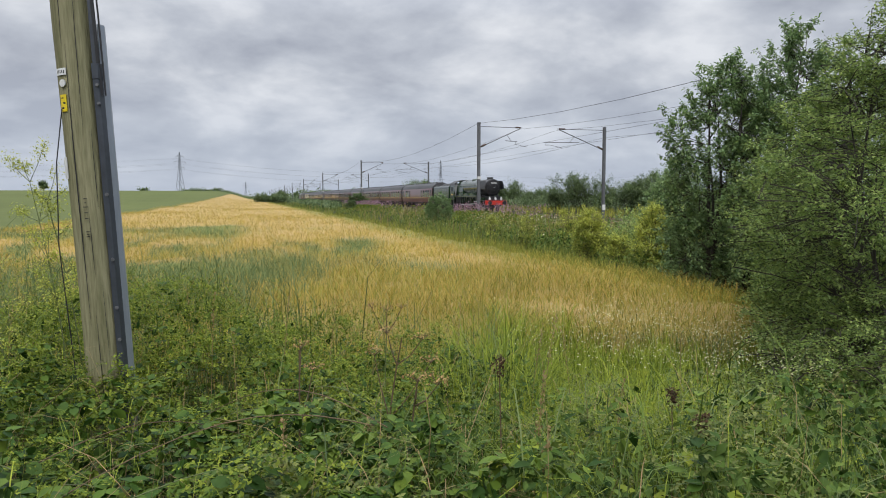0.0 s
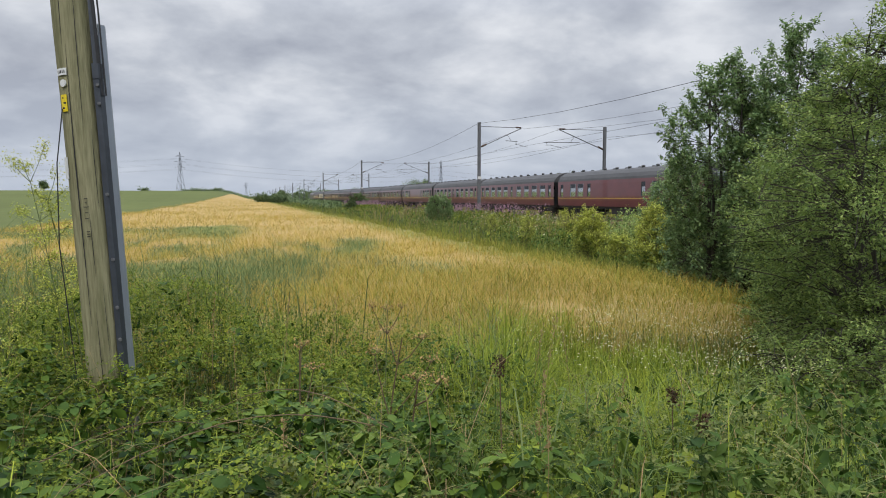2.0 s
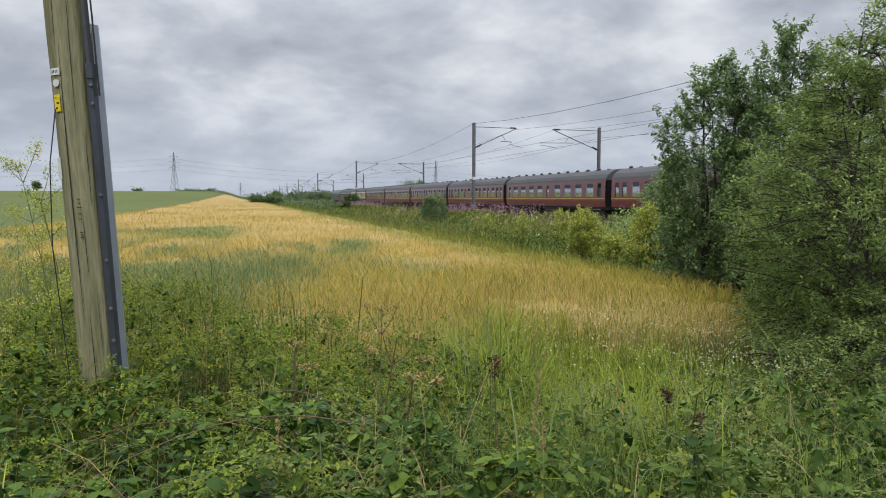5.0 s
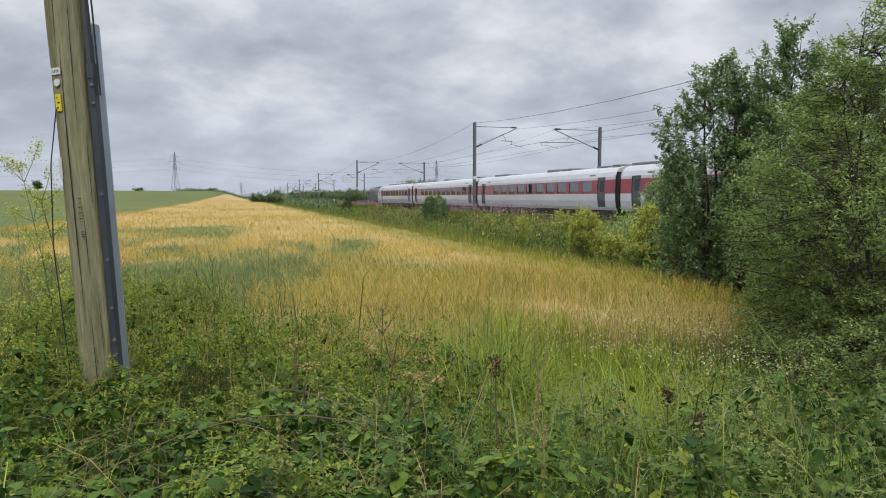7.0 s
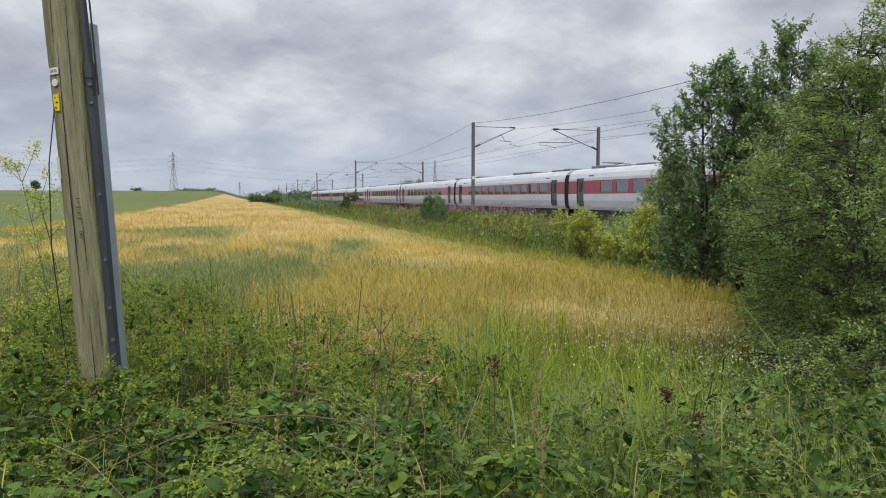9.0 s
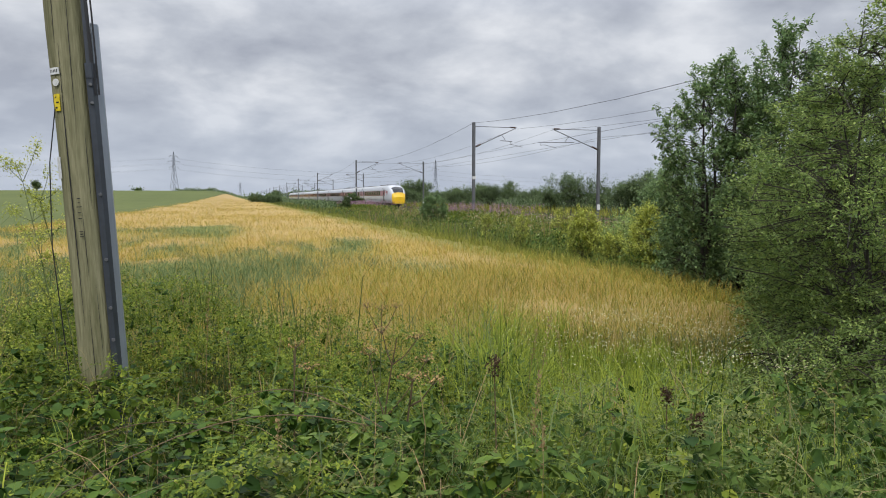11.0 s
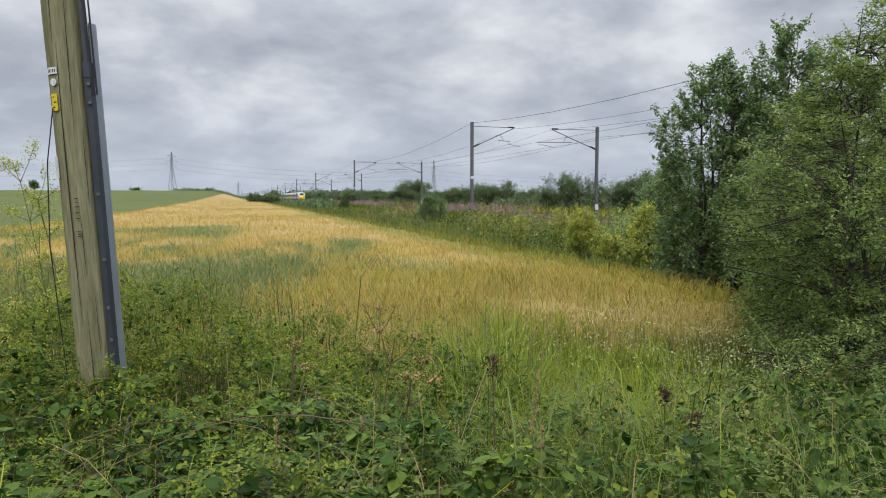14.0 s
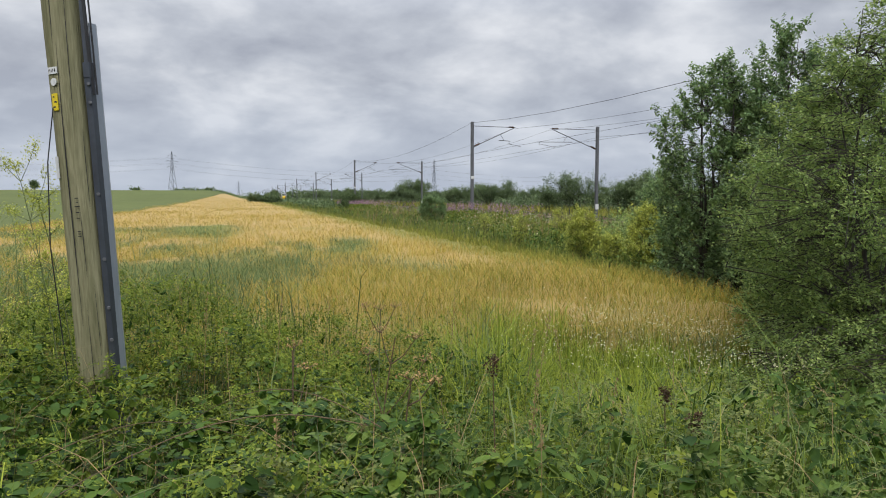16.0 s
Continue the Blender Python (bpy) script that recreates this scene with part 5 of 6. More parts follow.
make_shooty("hawthorn_shrub", "dark hawthorn shrub at the back of the thicket", "shrub", 5.35, 9.2, [(.3, .8), (1.2, 1.05), (2.4, 1.0), (3.3, .55), (3.7, .2)], 380, .5, 80, thorn_leaf, .050, .3, 26, 0, 6, spray=.03)
make_shooty("field_edge_bush", "low dark green bush at the field edge", "bush", 6.0, 14.6, [(.2, .8), (1.0, 1.0), (1.8, .85), (2.5, .3)], 240, .5, 60, sallow_leaf, .080, .5, 27, 0, 6, thick=.03)
make_shooty("field_edge_bush", "low green bush beneath the sallows", "bush", 5.9, 12.6, [(.15, .9), (.7, 1.0), (1.3, .7), (1.7, .2)], 220, .42, 60, sallow_leaf, .072, .4, 37, 0, 6, thick=.03)
make_shooty("field_edge_bush", "low green bush beneath the hawthorn", "bush", 5.4, 9.4, [(.15, .9), (.7, 1.0), (1.3, .7), (1.7, .2)], 220, .4, 70, thorn_leaf, .052, .3, 38, 0, 6, thick=.03)
for X, Z, tall, wide, count, lab, seed in ((4.95, 22.5, 1.55, .62, 170, "yellow-green leafy bush beside the railway", 31), (6.3, 19.6, 1.75, .85, 260, "spreading yellow-green bush beside the railway", 32), (5.7, 21.5, .75, .45, 60, "low yellow-green bush at the field edge", 36),
                                           (7.3, 19.2, 1.5, .6, 120, "yellow-green leafy bush at the field edge", 33), (3.6, 29.0, 1.25, .35, 40, "slim pale yellow-green bush on the bank", 43), (2.5, 34.0, 1.15, .35, 30, "slim pale yellow-green bush on the bank", 44), (5.4, 29.0, 1.5, .45, 60, "pale yellow-green bush on the bank", 45)):
    make_shooty("lime_green_bush", lab, "bush", X, Z, [(.3, wide * .7), (.45 + tall * .3, wide), (.4 + tall * .7, wide * .7), (.3 + tall, wide * .25)], count, .5, 56, lime_leaf, .072, .9, seed, 0, 6, thick=.016, group="bushes along the railway", hollow=.2, spray=.03)
for nm, X, Z, tall, wide, count, lf, ls, lab, seed in (("field_edge_bush", 8.4, 19.5, 2.1, 1.1, 300, sallow_leaf, .075, "dark green bush at the field edge", 28), ("field_edge_bush", 8.6, 24.5, 3.0, 1.5, 340, sallow_leaf, .085, "dark green bush between field and railway", 30),
                                                       ("trackside_bush", -.3, 54.0, 2.35, 1.15, 150, sallow_leaf, .13, "small dark green bush on the railway bank", 34), ("trackside_bush", -14.0, 110.0, 2.6, 2.0, 160, hedge_leaf, .26, "rounded dark bush on the railway bank", 35)):
    make_shooty(nm, lab, "bush", X, Z, [(.3, wide * .8), (.3 + tall * .4, wide), (.3 + tall * .75, wide * .7), (.3 + tall, wide * .2)], count, .5, 60, lf, ls, .5, seed, 0, 7, thick=.03, group="bushes along the railway", spray=.05)

# far hedgerow trees beyond the railway, in a few shapes
protos = []
for k in range(4):
    protos.append(make_tree("hedgerow_tree", "dark green hedgerow tree beyond the railway", "tree", 46.0, 60.0 + k, (6.6, 7.2, 7.8, 6.2)[k], hedge_leaf, 13000, .21, 60 + k, stems=6, open_=.75, thick=.09, trunk=.5, jitter=.16, group="far hedgerow trees"))
rnd = random.Random(5)
spots = []
yy = 48.0
while yy < 520:
    spots.append((44.5 + rnd.uniform(-1.5, 3.5) + (2.0 if yy > 120 else 0), yy, rnd.uniform(.66, .94)))
    yy += rnd.uniform(3.2, 6.2) * (1 + yy / 350)
for k, (sx, sy, sc) in enumerate(spots):
    sc *= .82 + .18 * math.sin(sy * .11) + (.4 if 183 < sy < 200 else 0)
    m = pose(sx, sy, float(height(sx, sy)) - .3, 0, 0, rnd.uniform(0, 360)) @ Matrix.Diagonal((sc * 1.15, sc * 1.15, sc, 1))
    if k < 4:
        protos[k].matrix_basis = m
    else:
        copy_thing(protos[k % 4], Matrix.Identity(4)).matrix_basis = m

# hedge along the near side of the railway in the distance, and the far tree belt
def belt(name, label, pts, tall, deep, leaf, n, size):
    """A distant hedge or belt of trees, as one mass of leafy clumps."""
    pts = np.array(pts, float)
    i = rng.integers(0, len(pts) - 1, n)
    u = rng.random(n)
    x = pts[i, 0] * (1 - u) + pts[i + 1, 0] * u + rng.normal(0, deep, n)
    y = pts[i, 1] * (1 - u) + pts[i + 1, 1] * u + rng.normal(0, deep, n)
    crest = tall * (.62 + .25 * noise2(x, y, 2.2 / tall) + .2 * noise2(x, y, 5 / tall, 2))
    z = height(x, y) + crest * np.sqrt(rng.random(n))
    v, f = scatter(SMALL, SMALL_F, np.stack([x, y, z], -1), rng.random(n) * 6.28, rng.normal(.5, .7, n), size * (.6 + .8 * rng.random(n)))
    return solid(name, many(name, v, f, [leaf], smooth=False), leaf, label, "hedge", kind="stuff")


belt("trackside_hedge", "low green hedge along the railway in the distance", [(15, 115), (16.5, 200), (17, 420)], 1.7, .8, hedge_leaf, 14000, .4)
belt("hedge_clump", "bushy end of the distant hedge", [(4, 250), (9, 255), (14, 270)], 5.2, 1.2, hedge_leaf, 12000, .5)
belt("distant_tree_belt", "distant dark belt of trees on the horizon", [(40, 560), (120, 640), (400, 800), (900, 900)], 10, 7, hedge_leaf, 34000, 1.5)
belt("distant_tree_belt", "distant dark belt of trees on the horizon", [(35, 520), (0, 760), (-40, 860)], 4.5, 6, hedge_leaf, 6000, 1.1)
belt("distant_hedge", "thin distant hedge on the skyline", [(-24, 700), (-45, 720), (-62, 730)], 6, 2, hedge_leaf, 1800, 1.3)
belt("distant_hedge", "thin distant hedge on the skyline", [(-92, 700), (-98, 700)], 7, 2, hedge_leaf, 500, 1.4)
tx, ty = -144.5, 560.0
make_tree("lone_tree", "small rounded lone tree on the skyline", "tree", tx, ty, 9.0, hedge_leaf, 6000, .7, 71, stems=6, open_=.8, thick=.15, trunk=1.2, jitter=.4)
belt("undergrowth", "dark undergrowth beneath the hedgerow trees", [(45, 45), (46, 150), (47, 520)], 2.6, 1.6, hedge_leaf, 30000, .28)
belt("bank_scrub", "dark low scrub behind the thicket", [(10.5, 9), (12.5, 14), (13.5, 22)], 2.0, .7, thorn_leaf, 26000, .08)

# rosebay willowherb in bloom along the bank
def rosebay(where, label):
    stems = []
    for cx, cy, r, m in where:
        a, q = rng.random(m) * 6.283, np.sqrt(rng.random(m)) * r
        stems.append(np.stack([cx + np.cos(a) * q, cy + np.sin(a) * q * 2.2], -1))
    p = np.concatenate(stems)
    n = len(p)
    z = height(p[:, 0], p[:, 1])
    hh = 1.25 + .35 * rng.random(n)
    rep = 26
    base = np.repeat(np.concatenate([p, z[:, None]], -1), rep, 0)
    u = rng.random(n * rep)
    base[:, 2] += np.repeat(hh, rep) * u
    base[:, :2] += rng.normal(0, .05, (n * rep, 2))
    pink = u > .62
    for sel, mate, sz, nm, lb in ((pink, pink_flower, .075, "rosebay_flowers", label), (~pink, weed_leaf, .13, "rosebay_leaves", "green willowherb stems and leaves on the bank")):
        q = base[sel]
        v, f = scatter(SMALL, SMALL_F, q, rng.random(len(q)) * 6.28, rng.normal(.9, .6, len(q)), sz * (.7 + .7 * rng.random(len(q))))
        solid(nm, many(nm, v, f, [mate], smooth=False), mate, lb, "wildflowers", kind="stuff")


rosebay([(17.6, 100, 1.8, 230), (17.8, 86, 1.6, 70), (17.2, 112, 1.8, 160), (17.8, 74, 1.3, 14), (17.0, 51, 1.2, 110), (17.6, 45, 1.0, 60), (16.8, 65, 1.3, 10), (17.2, 39, .9, 26)], "pink rosebay willowherb spikes in bloom on the bank")
# white umbels along the bank
x, y = at(rng.normal(4.2, 2.6, 520), rng.normal(40, 6, 520))
k = (x > 10) & (x < 18)
q = np.stack([x[k], y[k], height(x[k], y[k]) + .7 + .4 * rng.random(k.sum())], -1)
v, f = scatter(SMALL, SMALL_F, q, rng.random(len(q)) * 6.28, rng.normal(.5, .4, len(q)), .075 * (.6 + .8 * rng.random(len(q))))
solid("cow_parsley_flowers", many("cow_parsley_flowers", v, f, [white_flower]), white_flower, "white cow parsley umbels on the bank", "wildflowers", kind="stuff")

# leafy weeds of many kinds along the strip between field and railway
def weed_patch(name, label, n, z0, z1, where, size, tall, mate):
    x, y = view_cone(n, z0, z1, 2.0)
    d = depth_of(x, y)
    k = where(x, y, d)
    x, y, d = x[k], y[k], d[k]
    n = len(x)
    z = height(x, y) + tall * (.75 + .3 * noise2(x, y, 1.3, 3) + .2 * noise2(x, y, 3.1)) * np.sqrt(rng.random(n))
    v, f = scatter(LEAF4, LEAF4_F, np.stack([x, y, z], -1), rng.random(n) * 6.283, rng.normal(.5, .6, n), size * (1 + d / 45) * (.6 + .8 * rng.random(n)), roll=rng.normal(0, .6, n))
    return solid(name, many(name, v, f, [mate], smooth=False), mate, label, "weeds", kind="stuff")


weed_patch("bank_weeds", "mixed leafy green weeds at the field edge", 60000, 13, 34, lambda x, y, d: (x > 10.2 + .7 * noise2(x, y, .9)) & (x < 14) & (noise2(x, y, .8, 2) > -.4), .075, 1.05, nettle_leaf)
weed_patch("bank_weeds", "mixed leafy green weeds on the railway bank", 130000, 12, 200, lambda x, y, d: (x > 11.2 + 1.2 * noise2(x, y, .5)) & (x < 20) & (noise2(x, y, .45, 1) > -.35), .075, 1.0, nettle_leaf)
weed_patch("bank_weeds", "pale leafy weeds on the railway bank", 60000, 12, 200, lambda x, y, d: (x > 10.5) & (x < 20) & (noise2(x, y, .6, 4) > .1), .075, 1.05, bank_leaf)
weed_patch("dry_docks", "brown dry dock and grass heads on the bank", 30000, 22, 90, lambda x, y, d: (x > 13) & (x < 19.5) & (noise2(x, y, .7, 7) > .0), .07, 1.3, dry_grass)
# ---- foreground: the overgrown bank in front of the viewer ----
def bank_top(X, Z):
    """Height of the plant cover over the field's level, from plan places ahead of the standpoint."""
    x, y = at(X, Z)
    g = height(x, y)
    t = .60 + .20 * noise2(X, Z, 2.3, .6) + .17 * noise2(X, Z, 6.0, 2) + .12 * noise2(X, Z, 13.0, 1)
    t = t + (.26 + .16 * ease((-.6 - X) / 1.5)) * ease((Z - 3.6) / 2.2) * ease((.8 - X) / 1.5)         # taller weeds at the back
    t = t - .20 * ease((X - .5) / .9) * ease((Z - 3.0) / 1.2)          # low meadow to the right
    t = t - .22 * ease((X - 1.6) / .6) * ease((Z - 2.7) / .6)          # lower still beneath the thorns
    t = t + .24 * ease((-1.5 - X) / .8) * ease((Z - 3.2) / 1.0)
    t = t - .12 * np.exp(-((X + 1.95) / .45) ** 2 - ((Z - 3.7) / .5) ** 2)
    t = t - .28 * np.exp(-((X + .55) / .35) ** 2 - ((Z - 1.9) / .5) ** 2)
    return g + t


def opening(X, Z):
    """Where the cover parts and shows its dark inside, 0 to 1."""
    k = .35 * noise2(X, Z, 4.2, 1.1) + .85 * noise2(X, Z, 11.0, 2.3) + .5 * noise2(X, Z, 23.0, .4)
    k = k + .6 * np.exp(-((X + 1.35) / .45) ** 2 - ((Z - 3.95) / .16) ** 2) + .2 * np.exp(-((X + .05) / 1.0) ** 2 - ((Z - 1.95) / .4) ** 2)
    return ease((k - .22) / .25) * ease((5.4 - Z) / 1.4)


def place(n, z0, z1, keep, deep, power=1.0, closed=.04):
    """Places in the plant cover: mostly near its top, few where it parts."""
    u = rng.random(n)
    k = 2 - power
    Z = (z0 ** k + u * (z1 ** k - z0 ** k)) ** (1 / k)
    X = (rng.random(n) * 2 - 1) * (.74 * Z + .15)
    ok = keep(X, Z) & (rng.random(n) > (1 - closed) * opening(X, Z))
    X, Z = X[ok], Z[ok]
    x, y = at(X, Z)
    return X, Z, np.stack([x, y, bank_top(X, Z) - .45 * opening(X, Z) - rng.exponential(deep, len(X))], -1)


ARC = np.array([(-.5, 0, 0), (.5, 0, 0), (-.5, .07, .45), (.5, .07, .45), (-.36, .30, .80), (.36, .30, .80), (-.05, .66, .88), (.05, .66, .88)], float)
ARC_F = STALK_F
corner_blade = mat("mid_green_grass", (.21, .29, .052), (.145, .21, .042), scale=1.2, rough=.55, coord="Position", island=.4, leaf=.3, bump=0, spec=.25)
rust_seed = mat("tan_seed_head", (.40, .27, .11), (.28, .18, .075), scale=5, rough=.9, coord="Position", island=.3, bump=0, spec=.15)
dock_seed = mat("dark_dock_seed", (.075, .045, .022), (.05, .03, .018), scale=5, rough=.9, coord="Position", island=.3, bump=0, spec=.15)


# brambles: leaves in threes on arching canes
def brambles(name, label, n, keep, size, mate, z0=1.25, z1=5.6):
    X, Z, p = place(n, z0, z1, keep, .07)
    m = len(p)
    yaw, tilt = rng.random(m) * 6.283, rng.normal(.3, .6, m)
    ch = []
    for off in (-1.15, 0, 1.15):
        s = size * (.5 + .8 * rng.random(m)) * (1.1 if off == 0 else .9)
        ch.append(scatter(LEAF, LEAF_F, p, yaw + off, tilt + rng.normal(0, .2, m), s, roll=rng.normal(0, .55, m)))
    v, f = blend(*ch)
    return solid(name, many(name, v, f, [mate]), mate, label, "bramble", kind="stuff")


brambles("bramble_leaves", "dense green bramble leaves in threes on the bank", 16000, lambda X, Z: (X < .25 + .25 * noise2(X, Z, 3)) & (rng.random(len(X)) < np.where(Z < 4.4, 1, .25)), .047, bramble_leaf)
brambles("bramble_leaves", "scattered green bramble leaves among the grass", 2200, lambda X, Z: (X > .2) & (Z < 2.9), .045, bramble_leaf)
brambles("pale_leaves", "pale green soft leaves low on the bank", 2200, lambda X, Z: (noise2(X, Z, 1.7, 4) > .15) & (X < .8), .034, weed_leaf)
brambles("corner_leaves", "large pale green leaves under the thicket", 500, lambda X, Z: (X > 1.45) & (Z < 4.2) & (Z > 2.3), .07, bramble_leaf)

rnd = random.Random(9)
for k in range(26):
    X0, Z0 = rnd.uniform(-2.6, .6), rnd.uniform(1.5, 4.3)
    a, ln = rnd.uniform(0, 6.28), rnd.uniform(.5, 1.3)
    pts = []
    za, zb = (float(bank_top(X0 + math.cos(a) * ln * q, Z0 + math.sin(a) * ln * q)) for q in (-.5, .5))
    for j in range(12):
        u = j / 11
        X, Z = X0 + math.cos(a) * ln * (u - .5), Z0 + math.sin(a) * ln * (u - .5) + .05 * math.sin(5 * u)
        x, y = at(X, Z)
        pts.append((x, y, za + (zb - za) * u - .08 + .16 * math.sin(math.pi * u)))
    solid("bramble_cane", Shape().tube(pts, [.0024 - .0012 * j / 11 for j in range(12)], 5), green_stem if k % 3 else dead_stem, "thin arching bramble cane" if k % 3 else "thin dead brown bramble cane", "bramble", group="bramble canes")


# small-leaved tangled weeds
def tangle(name, label, n, z0, z1, keep, size, mate, deep=.13, category="weeds", tilt=.5):
    X, Z, p = place(n, z0, z1, keep, deep)
    m = len(p)
    v, f = scatter(LEAF4, LEAF4_F, p, rng.random(m) * 6.283, rng.normal(tilt, .6, m), size * (.6 + .8 * rng.random(m)), roll=rng.normal(0, .6, m))
    return solid(name, many(name, v, f, [mate], smooth=False), mate, label, category, kind="stuff")


tangle("tangled_weeds", "tangle of fine green climbing weeds", 60000, 3.2, 7.8, lambda X, Z: (X < -.2 + .5 * noise2(X, Z, 2)), .030, weed_leaf, .07)
tangle("tangled_weeds", "tangle of fine green climbing weeds among brambles", 26000, 1.3, 5.0, lambda X, Z: noise2(X, Z, 2.2, 1) > -.05, .018, weed_leaf, .03)
tangle("nettle_leaves", "dull green nettle and willowherb leaves", 42000, 1.8, 6.4, lambda X, Z: (X > -.5 + .4 * noise2(X, Z, 2.5)) & ((Z < 2.9) | (X < .7)) & (rng.random(len(X)) < .4 + .6 * (noise2(X, Z, 1.9, 3) > 0)), .046, nettle_leaf, .08)
tangle("dark_undergrowth", "dark green undergrowth low in the bank", 9000, 1.3, 7.0, lambda X, Z: X < 9, .06, bramble_leaf, .5)


def tall_grass(name, label, n, z0, z1, keep, h, w, mate, tilt=.35, lift=.0):
    X, Z, p = place(n, z0, z1, keep, 1e-6)
    m = len(p)
    x, y = p[:, 0], p[:, 1]
    hh = np.maximum(p[:, 2] - height(x, y) + lift, .2) * h * (.65 + .6 * rng.random(m))
    p[:, 2] = height(x, y)
    v, f = scatter(ARC, ARC_F, p, rng.random(m) * 6.283, rng.normal(.0, tilt, m), np.stack([w * (.6 + .8 * rng.random(m)) * (1 + Z / 12), hh * rng.uniform(.2, 1.5, m), hh * 1.1], -1))
    return solid(name, many(name, v, f, [mate]), mate, label, "grass", kind="stuff")


tall_grass("long_grass", "long green grass blades on the bank", 20000, 1.6, 7.2, lambda X, Z: rng.random(len(X)) < np.where(X > -.1, .45, .06), .95, .0045, nettle_leaf)
tall_grass("lush_grass", "lush pale green grass at the field corner", 40000, 3.2, 9.8, lambda X, Z: X > .35 + .4 * noise2(X, Z, 1.5), 1.05, .0048, grass_blade, .22)
tall_grass("corner_grass", "long bright green arching grass in the corner of the bank", 3600, 1.6, 3.6, lambda X, Z: X > .55 + .3 * noise2(X, Z, 3), .82, .0042, corner_blade, .45)
tall_grass("blue_grass", "blue-green grass on the bank", 6500, 3.0, 8.4, lambda X, Z: (noise2(X, Z, 1.4, 2) > -.1) & (rng.random(len(X)) < np.where(Z > 5.5, 1, .35)), 1.1, .005, blue_grass, .3)
tall_grass("dry_stems", "thin straw-coloured grass stems on the bank", 650, 2.2, 7.2, lambda X, Z: X < 9, 1.15, .0022, dry_grass, .35)
tall_grass("dead_grass", "dead tan grass stems low in the bank", 2500, 1.5, 3.0, lambda X, Z: np.hypot((X + .22) / .35, (Z - 1.9) / .5) < 1, .9, .0028, dry_grass, .5)

# thin stems lying every way through the cover
def strands(name, label, n, z0, z1, keep, ln, w, mate):
    X, Z, p = place(n, z0, z1, keep, .03, closed=.12)
    m = len(p)
    p[:, 2] -= .06
    k = ln * (.4 + .9 * rng.random(m))
    v, f = scatter(ARC, ARC_F, p, rng.random(m) * 6.283, rng.normal(.9, .5, m), np.stack([w * (.7 + .6 * rng.random(m)) * (1 + Z / 8), k, k], -1))
    return solid(name, many(name, v, f, [mate]), mate, label, "weeds", kind="stuff")


strands("bedstraw_stems", "thin pale green climbing stems over the brambles", 5200, 1.3, 6.0, lambda X, Z: X < .9, .26, .0022, weed_leaf)
strands("bedstraw_stems", "thin grey-green climbing stems among the grass", 3000, 1.5, 6.0, lambda X, Z: X > -.3, .30, .0028, blue_grass)
strands("dry_strands", "thin dry straw strands over the bank", 700, 1.4, 5.0, lambda X, Z: X < 9, .30, .0022, dry_grass)

# feathery weeds: short stems set with fine leaves
def fronds(name, label, n, z0, z1, keep, ln, size, mate, per=22):
    X, Z, p = place(n, z0, z1, keep, .015, closed=.08)
    m = len(p)
    a, rise = rng.random(m) * 6.283, rng.normal(.45, .4, m)
    d = np.stack([np.cos(a) * np.cos(rise), np.sin(a) * np.cos(rise), np.sin(rise)], -1)
    k = ln * (.5 + .8 * rng.random(m))
    u = rng.random((m, per))
    q = p[:, None] + d[:, None] * (k[:, None] * u)[..., None] + rng.normal(0, size * .45, (m, per, 3))
    q[..., 2] -= .35 * k[:, None] * u * u
    q = q.reshape(-1, 3)
    v, f = scatter(SMALL, SMALL_F, q, np.repeat(a, per) + rng.normal(0, 1.0, len(q)), rng.normal(.2, .5, len(q)), size * (.6 + .8 * rng.random(len(q))))
    solid(name, many(name, v, f, [mate], smooth=False), mate, label, "weeds", kind="stuff")


fronds("feathery_weeds", "feathery yellow-green bedstraw over the brambles", 2600, 1.3, 3.0, lambda X, Z: (X < -.75 + .5 * noise2(X, Z, 3.1)) & (noise2(X, Z, 2.7, 2) > -.3), .15, .013, weed_leaf)
fronds("feathery_weeds", "feathery green climbing weeds beside the pole", 6000, 3.3, 6.6, lambda X, Z: X < .3 + .4 * noise2(X, Z, 2), .19, .020, weed_leaf)
fronds("feathery_weeds", "feathery green weeds among the grass", 2600, 1.5, 4.5, lambda X, Z: (X > -.5) & (noise2(X, Z, 2.4, 5) > -.1), .16, .016, bank_leaf)

# white mayweed daisies in the corner of the field
n = 6500
X, Z = rng.normal(2.7, 1.1, n), rng.normal(7.3, 1.0, n)
k = (X > .6) & (Z > 5.2) & (X < .62 * Z) & (rng.random(n) < .35 + .65 * (noise2(X, Z, 1.6, 5) > 0))
X, Z = X[k], Z[k]
x, y = at(X, Z)
q = np.stack([x, y, height(x, y) + .66 + .16 * rng.random(len(x))], -1)
DAISY = np.array([(.5 * math.cos(a), .5 * math.sin(a), 0) for a in [6.283 * j / 6 for j in range(6)]])
v, f = scatter(DAISY, np.array([(0, 1, 2, 3, 4, 5)]), q, rng.random(len(q)) * 6.28, rng.normal(.4, .4, len(q)), .014 * (.7 + .6 * rng.random(len(q))))
solid("mayweed_flowers", many("mayweed_flowers", v, f, [white_flower]), white_flower, "small white mayweed daisies in the grass", "wildflowers", kind="stuff")


# ---- single tall weeds ----
def umbel(s, c, r, rnd, spokes=9):
    """A dried umbel: fine spokes with seed tufts."""
    c = Vector(c)
    tips = []
    for j in range(spokes):
        a = 6.283 * j / spokes + rnd.uniform(-.3, .3)
        q = c + Vector((math.cos(a) * r * rnd.uniform(.5, 1), math.sin(a) * r * rnd.uniform(.5, 1), r * rnd.uniform(.35, .8)))
        s.tube([c, q], [.0016, .001], 3)
        tips.append(q)
    return tips


